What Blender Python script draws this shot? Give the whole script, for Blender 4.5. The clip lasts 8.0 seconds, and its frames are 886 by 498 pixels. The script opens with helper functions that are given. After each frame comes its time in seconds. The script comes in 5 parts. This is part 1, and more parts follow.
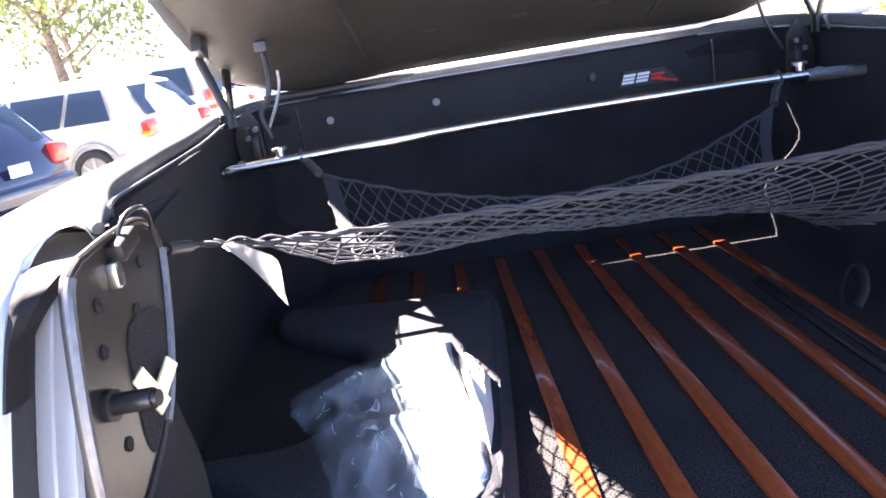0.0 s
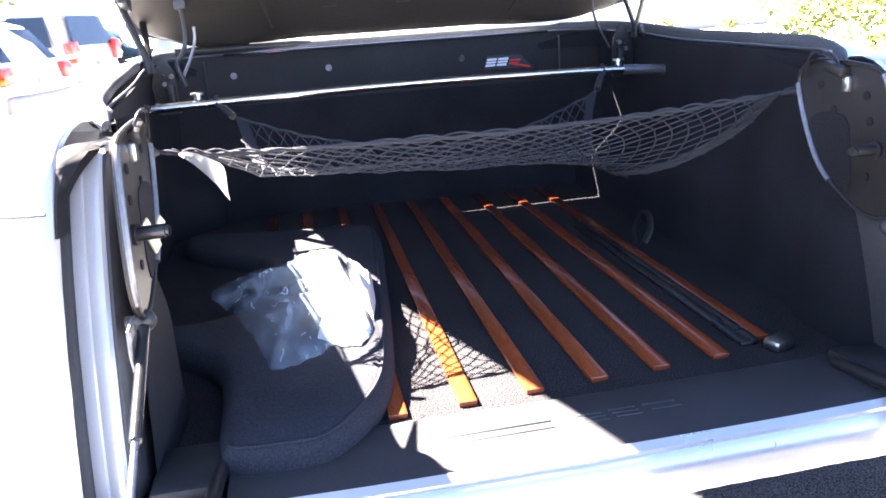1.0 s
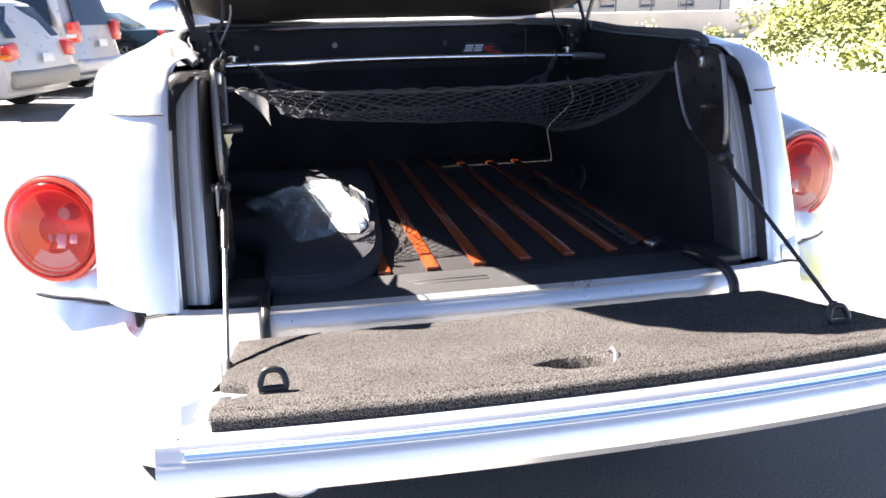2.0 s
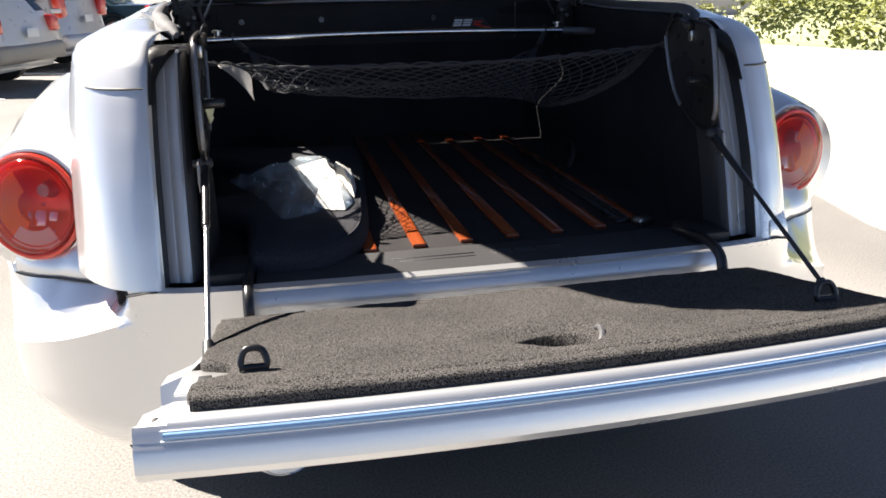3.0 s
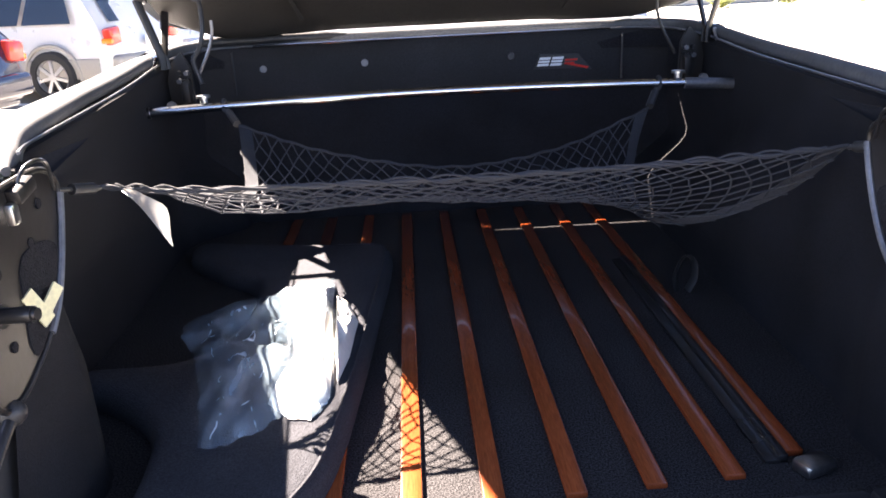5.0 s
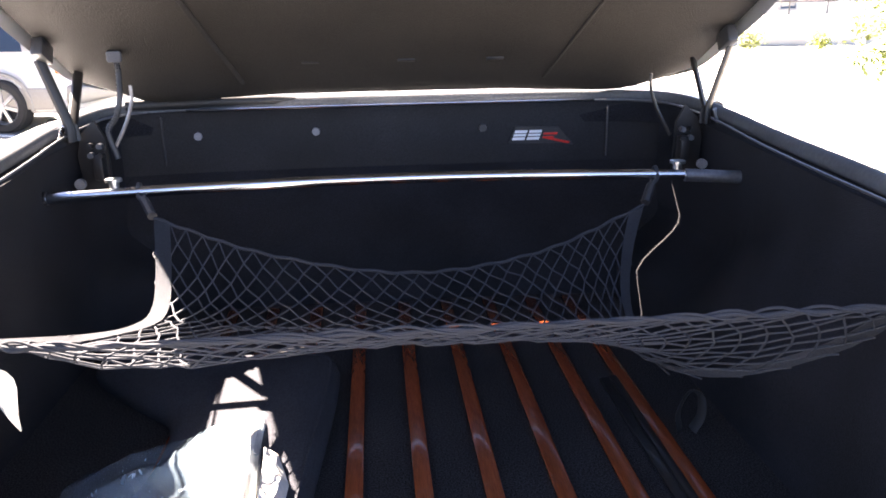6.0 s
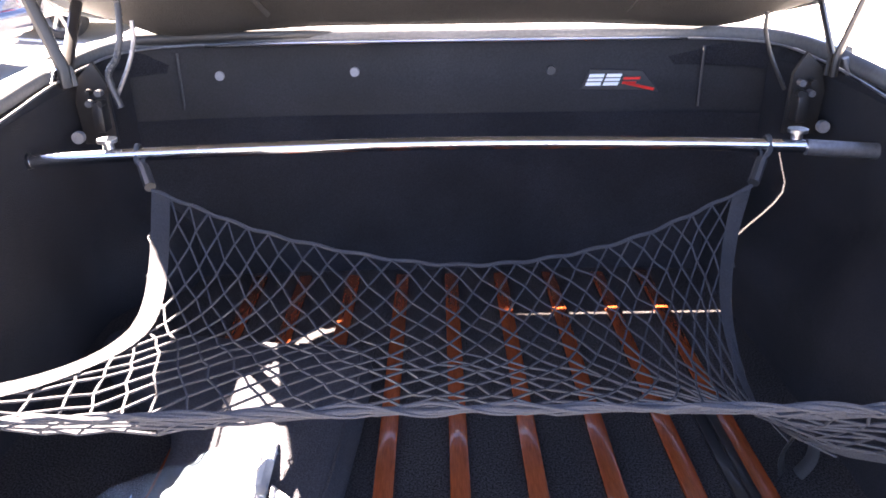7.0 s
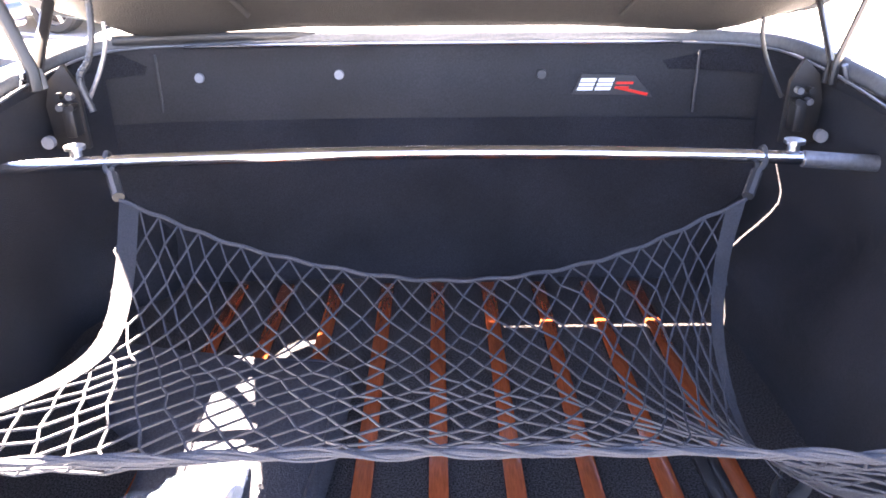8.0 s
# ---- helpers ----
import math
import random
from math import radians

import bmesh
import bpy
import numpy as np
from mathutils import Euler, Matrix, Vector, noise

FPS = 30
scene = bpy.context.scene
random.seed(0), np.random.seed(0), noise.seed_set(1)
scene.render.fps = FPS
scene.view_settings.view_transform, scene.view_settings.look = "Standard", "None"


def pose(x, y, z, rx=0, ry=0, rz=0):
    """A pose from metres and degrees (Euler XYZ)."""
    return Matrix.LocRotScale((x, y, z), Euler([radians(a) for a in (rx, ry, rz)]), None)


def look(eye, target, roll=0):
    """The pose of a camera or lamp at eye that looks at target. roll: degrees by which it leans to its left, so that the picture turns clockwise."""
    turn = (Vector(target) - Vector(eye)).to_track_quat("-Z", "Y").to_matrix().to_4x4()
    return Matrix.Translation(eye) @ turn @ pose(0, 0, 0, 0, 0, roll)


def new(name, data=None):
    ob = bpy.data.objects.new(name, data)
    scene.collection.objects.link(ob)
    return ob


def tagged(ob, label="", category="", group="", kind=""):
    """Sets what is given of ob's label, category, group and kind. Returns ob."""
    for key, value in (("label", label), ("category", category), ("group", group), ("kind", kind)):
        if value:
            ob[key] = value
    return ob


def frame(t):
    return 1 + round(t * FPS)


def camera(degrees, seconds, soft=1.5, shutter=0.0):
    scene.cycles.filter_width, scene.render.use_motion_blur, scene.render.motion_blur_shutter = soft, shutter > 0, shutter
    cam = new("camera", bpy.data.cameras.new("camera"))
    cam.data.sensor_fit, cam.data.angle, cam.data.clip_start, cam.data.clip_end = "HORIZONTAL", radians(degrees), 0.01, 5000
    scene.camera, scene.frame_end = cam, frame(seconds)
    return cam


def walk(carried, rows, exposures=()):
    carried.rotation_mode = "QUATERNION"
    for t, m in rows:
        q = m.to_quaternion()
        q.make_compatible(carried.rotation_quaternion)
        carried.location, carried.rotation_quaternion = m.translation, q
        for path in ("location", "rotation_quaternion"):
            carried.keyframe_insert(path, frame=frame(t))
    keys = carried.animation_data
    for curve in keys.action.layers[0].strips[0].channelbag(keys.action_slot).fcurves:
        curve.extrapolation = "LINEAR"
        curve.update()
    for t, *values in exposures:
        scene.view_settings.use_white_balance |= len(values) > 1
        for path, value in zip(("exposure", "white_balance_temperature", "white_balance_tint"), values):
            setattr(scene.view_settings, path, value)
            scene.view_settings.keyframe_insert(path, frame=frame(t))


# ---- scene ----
cam = camera(60.5, 8.0, soft=1.7)
PATH = [
    (0, (-0.203, -0.449, 1.227), (-0.225, 1.485, 0.719), -9.4),
    (0.2, (-0.194, -0.505, 1.223), (-0.224, 1.420, 0.674), -9.1),
    (0.5, (-0.171, -0.590, 1.237), (-0.103, 1.306, 0.603), -6.1),
    (0.7, (-0.190, -0.659, 1.236), (0.038, 1.232, 0.628), -4.8),
    (1, (-0.269, -0.788, 1.226), (0.052, 1.096, 0.635), -3.9),
    (1.2, (-0.313, -0.892, 1.230), (0.032, 0.986, 0.633), -3.1),
    (1.5, (-0.337, -1.029, 1.229), (0.027, 0.839, 0.615), -2.0),
    (1.8, (-0.344, -1.175, 1.216), (0.020, 0.701, 0.626), -1.3),
    (2, (-0.344, -1.275, 1.2), (0.02, 0.6, 0.607), -1.1),
    (2.2, (-0.353, -1.342, 1.203), (0.016, 0.524, 0.585), -1.4),
    (3.3, (-0.315, -1.166, 1.191), (0.083, 0.674, 0.515), -0.4),
    (3.5, (-0.303, -1.078, 1.201), (0.115, 0.737, 0.473), 0.1),
    (4, (-0.274, -0.89, 1.201), (0.191, 0.881, 0.397), 1.0),
    (4.5, (-0.163, -0.691, 1.223), (0.14, 1.09, 0.365), 0.8),
    (4.7, (-0.123, -0.613, 1.259), (0.088, 1.204, 0.45), -0.1),
    (5, (-0.07, -0.607, 1.294), (-0.007, 1.278, 0.628), -2.8),
    (5.2, (-0.051, -0.568, 1.311), (-0.028, 1.339, 0.709), -2.9),
    (6.3, (-0.044, -0.23, 1.364), (0.147, 1.671, 0.774), -0.5),
    (6.5, (-0.059, -0.172, 1.372), (0.072, 1.701, 0.684), -0.8),
    (7, (-0.02, -0.07, 1.381), (-0.014, 1.76, 0.574), -0.8),
    (7.5, (0.004, -0.048, 1.380), (-0.026, 1.765, 0.530), -1.3),
    (8, (0.003, -0.021, 1.386), (0.014, 1.804, 0.569), -0.4),
]
walk(cam, [(t, look(eye, target, roll)) for t, eye, target, roll in PATH],
     exposures=[(0.0, 4.55, 6850, 23), (1.0, 4.65, 6700, 19), (1.5, 3.75, 6700, 19), (2.0, 2.95, 6850, 17), (2.2, 2.65, 6900, 15), (3.3, 1.7, 6800, 13), (3.6, 1.65, 6750, 13), (4.0, 1.7, 6750, 13), (4.2, 1.75, 6700, 13), (4.5, 2.0, 6600, 13), (5.0, 3.9, 7300, 20), (6.3, 4.5, 7300, 22), (6.5, 4.8, 7400, 24), (7.0, 5.3, 7600, 26), (7.5, 5.55, 7600, 26), (8.0, 6.2, 7700, 26)])

# ---------------------------------------------------------------- light
SUN = Vector((-0.255, 0.210, 0.326)).normalized()
world = bpy.data.worlds.new("sky")
scene.world = world
world.use_nodes = True
wn = world.node_tree.nodes
sky = wn.new("ShaderNodeTexSky")
sky.sky_type, sky.sun_disc = "NISHITA", False
sky.sun_elevation = math.asin(SUN.z)
sky.sun_rotation = math.atan2(SUN.x, SUN.y)
sky.air_density, sky.dust_density = 0.4, 0.15
wn["Background"].inputs["Strength"].default_value = 0.050
world.node_tree.links.new(sky.outputs[0], wn["Background"].inputs["Color"])
sun = new("sun", bpy.data.lights.new("sun", "SUN"))
sun.data.energy, sun.data.angle, sun.data.color = 5.0, radians(0.5), (1.0, 0.95, 0.87)
sun.matrix_world = look(SUN * 30, (0, 0, 0))


# ---------------------------------------------------------------- materials
def material(name, colour, rough=0.5, metal=0.0, grain=0.0, scale=200.0, bump=0.0, blot=0.0, blot_scale=6.0, coat=0.0,
             specular=0.5, alpha=1.0, sheen=0.0, flake=0.0, stretch=None, random_tone=0.0, hard=0.2):
    """A surface with grain at a fine and a coarse scale, and relief."""
    m = bpy.data.materials.new(name)
    m.use_nodes = True
    nodes, links = m.node_tree.nodes, m.node_tree.links
    b = nodes["Principled BSDF"]
    b.inputs["Base Color"].default_value = (*colour, 1)
    b.inputs["Roughness"].default_value = rough
    b.inputs["Metallic"].default_value = metal
    b.inputs["Coat Weight"].default_value = coat
    b.inputs["Coat Roughness"].default_value = 0.05
    b.inputs["Specular IOR Level"].default_value = specular
    b.inputs["Alpha"].default_value = alpha
    b.inputs["Sheen Weight"].default_value = sheen
    place = nodes.new("ShaderNodeTexCoord")
    vec = place.outputs["Object"]
    if stretch:
        mapping = nodes.new("ShaderNodeMapping")
        mapping.inputs["Scale"].default_value = stretch
        links.new(vec, mapping.inputs["Vector"])
        vec = mapping.outputs["Vector"]
    fine = nodes.new("ShaderNodeTexNoise")
    fine.inputs["Scale"].default_value, fine.inputs["Detail"].default_value = scale, 3
    links.new(vec, fine.inputs["Vector"])
    wide = nodes.new("ShaderNodeTexNoise")
    wide.inputs["Scale"].default_value, wide.inputs["Detail"].default_value = blot_scale, 5
    links.new(vec, wide.inputs["Vector"])
    tone = None
    for source, amount, half in ((fine, grain, hard), (wide, blot, 0.2)):
        if amount:
            span = nodes.new("ShaderNodeMapRange")
            span.inputs["From Min"].default_value, span.inputs["From Max"].default_value = 0.5 - half, 0.5 + half
            span.inputs["To Min"].default_value, span.inputs["To Max"].default_value = 1 - amount, 1 + amount
            links.new(source.outputs["Fac"], span.inputs["Value"])
            if tone is None:
                tone = span.outputs[0]
            else:
                mul = nodes.new("ShaderNodeMath")
                mul.operation = "MULTIPLY"
                links.new(tone, mul.inputs[0])
                links.new(span.outputs[0], mul.inputs[1])
                tone = mul.outputs[0]
    if random_tone:
        info = nodes.new("ShaderNodeObjectInfo")
        span = nodes.new("ShaderNodeMapRange")
        span.inputs["To Min"].default_value, span.inputs["To Max"].default_value = 1 - random_tone, 1 + random_tone
        links.new(info.outputs["Random"], span.inputs["Value"])
        mul = nodes.new("ShaderNodeMath")
        mul.operation = "MULTIPLY"
        mul.inputs[0].default_value = 1
        if tone is not None:
            links.new(tone, mul.inputs[0])
        links.new(span.outputs[0], mul.inputs[1])
        tone = mul.outputs[0]
    if tone is not None:
        mix = nodes.new("ShaderNodeVectorMath")
        mix.operation = "SCALE"
        mix.inputs[0].default_value = colour
        links.new(tone, mix.inputs["Scale"])
        links.new(mix.outputs[0], b.inputs["Base Color"])
        r = nodes.new("ShaderNodeMapRange")
        r.inputs["To Min"].default_value, r.inputs["To Max"].default_value = max(rough - 0.08, 0.02), min(rough + 0.08, 1)
        links.new(wide.outputs["Fac"], r.inputs["Value"])
        links.new(r.outputs[0], b.inputs["Roughness"])
    if bump:
        bp = nodes.new("ShaderNodeBump")
        bp.inputs["Strength"].default_value, bp.inputs["Distance"].default_value = bump, 0.004
        links.new(fine.outputs["Fac"], bp.inputs["Height"])
        links.new(bp.outputs[0], b.inputs["Normal"])
    return m


PAINT = material("silver_paint", (0.80, 0.81, 0.81), 0.30, 0.68, grain=0.03, scale=900, blot=0.015, coat=1.0)
# body paint made darker and bluer, so the jamb's shade is in its colour
PAINT_SHADED = material("shaded_jamb_paint", (0.44, 0.46, 0.49), 0.3, 0.35, grain=0.03, scale=600, coat=0.3)
RUBBER = material("black_rubber", (0.018, 0.018, 0.019), 0.55, grain=0.2, scale=120, bump=0.05, blot=0.2)
SEAL_RUBBER = material("grey_seal_rubber", (0.032, 0.032, 0.034), 0.5, grain=0.15, scale=150, blot=0.2)
# lighter grey than the other seal rubber
RAIL_RUBBER = material("mid_grey_seal_rubber", (0.085, 0.087, 0.092), 0.75, grain=0.15, scale=150, blot=0.2)
CARPET = material("black_carpet", (0.014, 0.014, 0.017), 0.95, grain=0.6, scale=420, bump=0.8, blot=0.25, specular=0.2, sheen=0.02)
GATE_CARPET = material("charcoal_carpet", (0.072, 0.068, 0.065), 0.95, grain=0.98, scale=600, bump=1.0, blot=0.2, specular=0.2, hard=0.1)
BED_CARPET = material("bed_mat_carpet", (0.035, 0.033, 0.034), 0.95, grain=0.75, scale=400, bump=0.9, blot=0.2, specular=0.2, hard=0.12)
WALL_CARPET = material("side_carpet", (0.015, 0.0152, 0.0182), 0.9, grain=0.4, scale=500, bump=0.5, blot=0.35, specular=0.25)
PLATE = material("black_steel_plate", (0.022, 0.020, 0.019), 0.42, 0.2, grain=0.12, scale=90, blot=0.3, bump=0.05)
GLOSS_BLACK = material("gloss_black_panel", (0.016, 0.016, 0.018), 0.6, grain=0.25, scale=300, blot=0.3, bump=0.08, specular=0.2)
PLASTIC = material("black_plastic", (0.03, 0.03, 0.031), 0.45, grain=0.2, scale=500, bump=0.15, blot=0.15)
SILL_PLASTIC = material("grey_scuff_plate", (0.043, 0.043, 0.045), 0.5, grain=0.2, scale=600, bump=0.2, blot=0.15)
WOOD = material("varnished_wood", (0.26, 0.054, 0.016), 0.22, grain=0.22, scale=55, blot=0.18, coat=0.6, stretch=(14, 1, 14), random_tone=0.12)
CHROME = material("polished_steel", (0.75, 0.76, 0.78), 0.16, 1.0, grain=0.05, scale=200)
STEEL = material("zinc_steel", (0.55, 0.55, 0.55), 0.3, 1.0, grain=0.12, scale=150)
STEEL_SATIN = material("worn_satin_steel", (0.20, 0.20, 0.21), 0.38, 0.7, grain=0.15, scale=150, blot=0.3)
BLACK_METAL = material("black_coated_steel", (0.02, 0.02, 0.021), 0.3, 0.1, grain=0.2, scale=100, coat=0.3)
CORD = material("grey_elastic_cord", (0.039, 0.042, 0.050), 0.8, grain=0.3, scale=900, bump=0.4, blot=0.1)
WEBBING = material("woven_webbing", (0.075, 0.080, 0.092), 0.85, grain=0.3, scale=700, bump=0.5, blot=0.1)
FELT = material("grey_felt", (0.044, 0.045, 0.052), 0.95, grain=0.35, scale=450, bump=0.5, blot=0.2, specular=0.2)
LIDLINER = material("lid_liner", (0.030, 0.027, 0.024), 0.85, grain=0.3, scale=350, bump=0.4, blot=0.2, specular=0.3)
# white that stands for sun on the net's edge webbing
SUNLIT_BAND = material("sunlit_band_white", (0.6, 0.59, 0.57), 0.7, grain=0.05, scale=100)
WRAP = material("white_wrapping", (0.72, 0.70, 0.66), 0.6, grain=0.06, scale=120, bump=0.15, blot=0.08)
PALE_PLASTIC = material("pale_plastic", (0.22, 0.22, 0.23), 0.5, grain=0.1, scale=200)
TAPE = material("masking_tape", (0.72, 0.68, 0.42), 0.75, grain=0.1, scale=200, bump=0.1)
RED = material("red_enamel", (0.75, 0.03, 0.02), 0.3, coat=0.5)
WHITE = material("white_enamel", (0.8, 0.82, 0.84), 0.35, coat=0.3)
# polished moulding, with the sky it mirrors put into the blue
SKY_TRIM = material("sky_reflection_trim", (0.22, 0.38, 0.62), 0.25, 0.4, coat=0.6)
ASPHALT = material("asphalt", (0.20, 0.193, 0.182), 0.9, grain=0.35, scale=150, bump=0.6, blot=0.25, blot_scale=0.6)
CONCRETE = material("pale_concrete", (0.5, 0.48, 0.44), 0.9, grain=0.12, scale=40, bump=0.2, blot=0.12, blot_scale=0.8)
STUCCO = material("cream_stucco", (0.72, 0.66, 0.56), 0.9, grain=0.08, scale=30, bump=0.2, blot=0.06, blot_scale=0.5)
LEAF = material("hedge_leaf", (0.20, 0.22, 0.05), 0.55, grain=0.3, scale=8, blot=0.35, blot_scale=1.5)
LEAF_DARK = material("tree_leaf", (0.16, 0.19, 0.05), 0.55, grain=0.3, scale=6, blot=0.35, blot_scale=0.8)
BARK = material("bark", (0.16, 0.12, 0.09), 0.9, grain=0.4, scale=20, bump=0.8, blot=0.3)
TYRE = material("tyre_rubber", (0.02, 0.02, 0.02), 0.8, grain=0.2, scale=60)
ALLOY = material("alloy_rim", (0.6, 0.6, 0.6), 0.3, 0.8, grain=0.05, scale=60)
AMBER = material("amber_lamp", (0.95, 0.22, 0.01), 0.2, coat=0.8)
RED_BOWL = material("red_reflector", (0.78, 0.07, 0.04), 0.25, 0.6, grain=0.08, scale=60)
RED_LAMP = material("red_lamp", (0.75, 0.05, 0.025), 0.15, coat=0.8)
SMOKED = material("tinted_window", (0.045, 0.075, 0.115), 0.05, 0.0, coat=1.0, specular=0.8)
CAR_SILVER = material("silver_car_paint", (0.55, 0.55, 0.56), 0.3, 0.4, coat=0.7, grain=0.02, scale=50)
CAR_PEARL = material("pearl_car_paint", (0.7, 0.69, 0.66), 0.3, 0.2, coat=0.7, grain=0.02, scale=50)
CAR_TAN = material("tan_cladding", (0.36, 0.34, 0.30), 0.45, 0.2, grain=0.05, scale=50)
CAR_GREEN = material("dark_green_car_paint", (0.02, 0.045, 0.04), 0.2, 0.3, coat=0.8)
CAR_BLUE = material("dark_blue_car_paint", (0.012, 0.018, 0.045), 0.2, 0.3, coat=0.8)
LINE_PAINT = material("road_marking", (0.75, 0.75, 0.72), 0.8, grain=0.15, scale=40, blot=0.2)


def lens_material(name, colour, alpha):
    m = bpy.data.materials.new(name)
    m.use_nodes = True
    b = m.node_tree.nodes["Principled BSDF"]
    b.inputs["Base Color"].default_value = (*colour, 1)
    b.inputs["Roughness"].default_value = 0.08
    b.inputs["Coat Weight"].default_value = 1.0
    b.inputs["Alpha"].default_value = alpha
    return m


LAMP_LENS = lens_material("red_lens", (0.62, 0.012, 0.006), 0.40)


def film_material():
    m = bpy.data.materials.new("clear_plastic_film")
    m.use_nodes = True
    nodes, links = m.node_tree.nodes, m.node_tree.links
    b = nodes["Principled BSDF"]
    b.inputs["Roughness"].default_value = 0.09
    b.inputs["Specular IOR Level"].default_value = 0.9
    b.inputs["Coat Weight"].default_value = 1.0
    place = nodes.new("ShaderNodeTexCoord")
    warp = nodes.new("ShaderNodeTexNoise")
    warp.inputs["Scale"].default_value, warp.inputs["Detail"].default_value = 16.0, 2
    links.new(place.outputs["Object"], warp.inputs["Vector"])
    bend = nodes.new("ShaderNodeVectorMath")
    bend.operation = "MULTIPLY_ADD"
    bend.inputs[1].default_value = (0.035, 0.035, 0.035)
    links.new(warp.outputs["Color"], bend.inputs[0])
    links.new(place.outputs["Object"], bend.inputs[2])
    squeeze = nodes.new("ShaderNodeMapping")
    squeeze.inputs["Rotation"].default_value = (0, 0, 0.7)
    squeeze.inputs["Scale"].default_value = (1.0, 0.30, 0.7)
    links.new(bend.outputs[0], squeeze.inputs["Vector"])
    def facets(feature):
        node = nodes.new("ShaderNodeTexVoronoi")
        node.feature = feature
        node.inputs["Scale"].default_value = 36.0
        links.new(squeeze.outputs["Vector"], node.inputs["Vector"])
        return node
    edge, cell = facets("DISTANCE_TO_EDGE"), facets("F1")
    # glints along the creases, painted in as more opaque streaks
    crease = nodes.new("ShaderNodeMapRange")
    crease.inputs["From Min"].default_value, crease.inputs["From Max"].default_value = 0.0, 0.06
    crease.inputs["To Min"].default_value, crease.inputs["To Max"].default_value = 0.85, 0.0
    links.new(edge.outputs["Distance"], crease.inputs["Value"])
    broken = nodes.new("ShaderNodeTexNoise")
    broken.inputs["Scale"].default_value, broken.inputs["Detail"].default_value = 38.0, 1
    links.new(place.outputs["Object"], broken.inputs["Vector"])
    gaps = nodes.new("ShaderNodeMapRange")
    gaps.inputs["From Min"].default_value, gaps.inputs["From Max"].default_value = 0.50, 0.64
    links.new(broken.outputs["Fac"], gaps.inputs["Value"])
    crease_glint = nodes.new("ShaderNodeMath")
    crease_glint.operation = "MULTIPLY"
    links.new(crease.outputs[0], crease_glint.inputs[0])
    links.new(gaps.outputs[0], crease_glint.inputs[1])
    # uneven opacity that stands for the film's soft sheen
    sheen_haze = nodes.new("ShaderNodeTexNoise")
    sheen_haze.inputs["Scale"].default_value, sheen_haze.inputs["Detail"].default_value = 34.0, 4
    links.new(squeeze.outputs["Vector"], sheen_haze.inputs["Vector"])
    face = nodes.new("ShaderNodeMapRange")
    face.inputs["From Min"].default_value, face.inputs["From Max"].default_value = 0.3, 0.7
    face.inputs["To Min"].default_value, face.inputs["To Max"].default_value = 0.06, 0.44
    links.new(sheen_haze.outputs["Fac"], face.inputs["Value"])
    cover = nodes.new("ShaderNodeMath")
    cover.operation = "MAXIMUM"
    links.new(crease_glint.outputs[0], cover.inputs[0])
    links.new(face.outputs[0], cover.inputs[1])
    links.new(cover.outputs[0], b.inputs["Alpha"])
    # bluish to white colour carries the sky sheen and the glints
    tint = nodes.new("ShaderNodeMix")
    tint.data_type = "RGBA"
    tint.inputs["A"].default_value, tint.inputs["B"].default_value = (0.34, 0.50, 0.64, 1), (0.80, 0.90, 0.96, 1)
    links.new(cover.outputs[0], tint.inputs["Factor"])
    links.new(tint.outputs["Result"], b.inputs["Base Color"])
    bp = nodes.new("ShaderNodeBump")
    bp.inputs["Strength"].default_value, bp.inputs["Distance"].default_value = 0.5, 0.006
    links.new(cell.outputs["Distance"], bp.inputs["Height"])
    links.new(bp.outputs[0], b.inputs["Normal"])
    return m


FILM = film_material()


# ---------------------------------------------------------------- mesh helpers
def part(name, bm, mat, parent=None, label="", smooth=True):
    """Links a bmesh as one mesh object under a thing or a part."""
    me = bpy.data.meshes.new(name)
    bmesh.ops.recalc_face_normals(bm, faces=bm.faces)
    for f in bm.faces:
        f.smooth = smooth
    bm.to_mesh(me)
    bm.free()
    if smooth:
        me.set_sharp_from_angle(angle=radians(38))
    me.materials.append(mat)
    ob = new(name, me)
    ob.parent = parent
    if label:
        ob["label"] = label
    return ob


def thing(name, at, label, category, group="", kind=""):
    ob = new(name)
    ob.location = at
    ob.empty_display_size = 0.05
    bpy.context.view_layer.update()
    return tagged(ob, label, category, group, kind)


def under(ob, parent):
    """Parents ob, built in world places, without moving it."""
    ob.parent = parent
    top, chain = parent, Matrix()
    while top is not None:
        chain = top.matrix_parent_inverse @ top.matrix_basis @ chain
        top = top.parent
    ob.matrix_parent_inverse = chain.inverted()
    return ob


def wpart(name, bm, mat, parent, label="", smooth=True):
    return under(part(name, bm, mat, None, label, smooth), parent)


def box(bm, centre, size, turn=(0, 0, 0), bevel=0.0, segments=2):
    made = bmesh.ops.create_cube(bm, size=1)["verts"]
    m = pose(*centre, *turn) @ Matrix.Diagonal((*size, 1))
    bmesh.ops.transform(bm, matrix=m, verts=made)
    if bevel:
        edges = {e for v in made for e in v.link_edges}
        bmesh.ops.bevel(bm, geom=list(edges), offset=bevel, segments=segments, affect="EDGES", profile=0.5)


def cylinder(bm, a, b, r, r2=None, sides=20, caps=True):
    a, b = Vector(a), Vector(b)
    m = Matrix.Translation((a + b) / 2) @ (b - a).to_track_quat("Z", "Y").to_matrix().to_4x4()
    bmesh.ops.create_cone(bm, cap_ends=caps, segments=sides, radius1=r, radius2=r if r2 is None else r2, depth=(b - a).length, matrix=m)


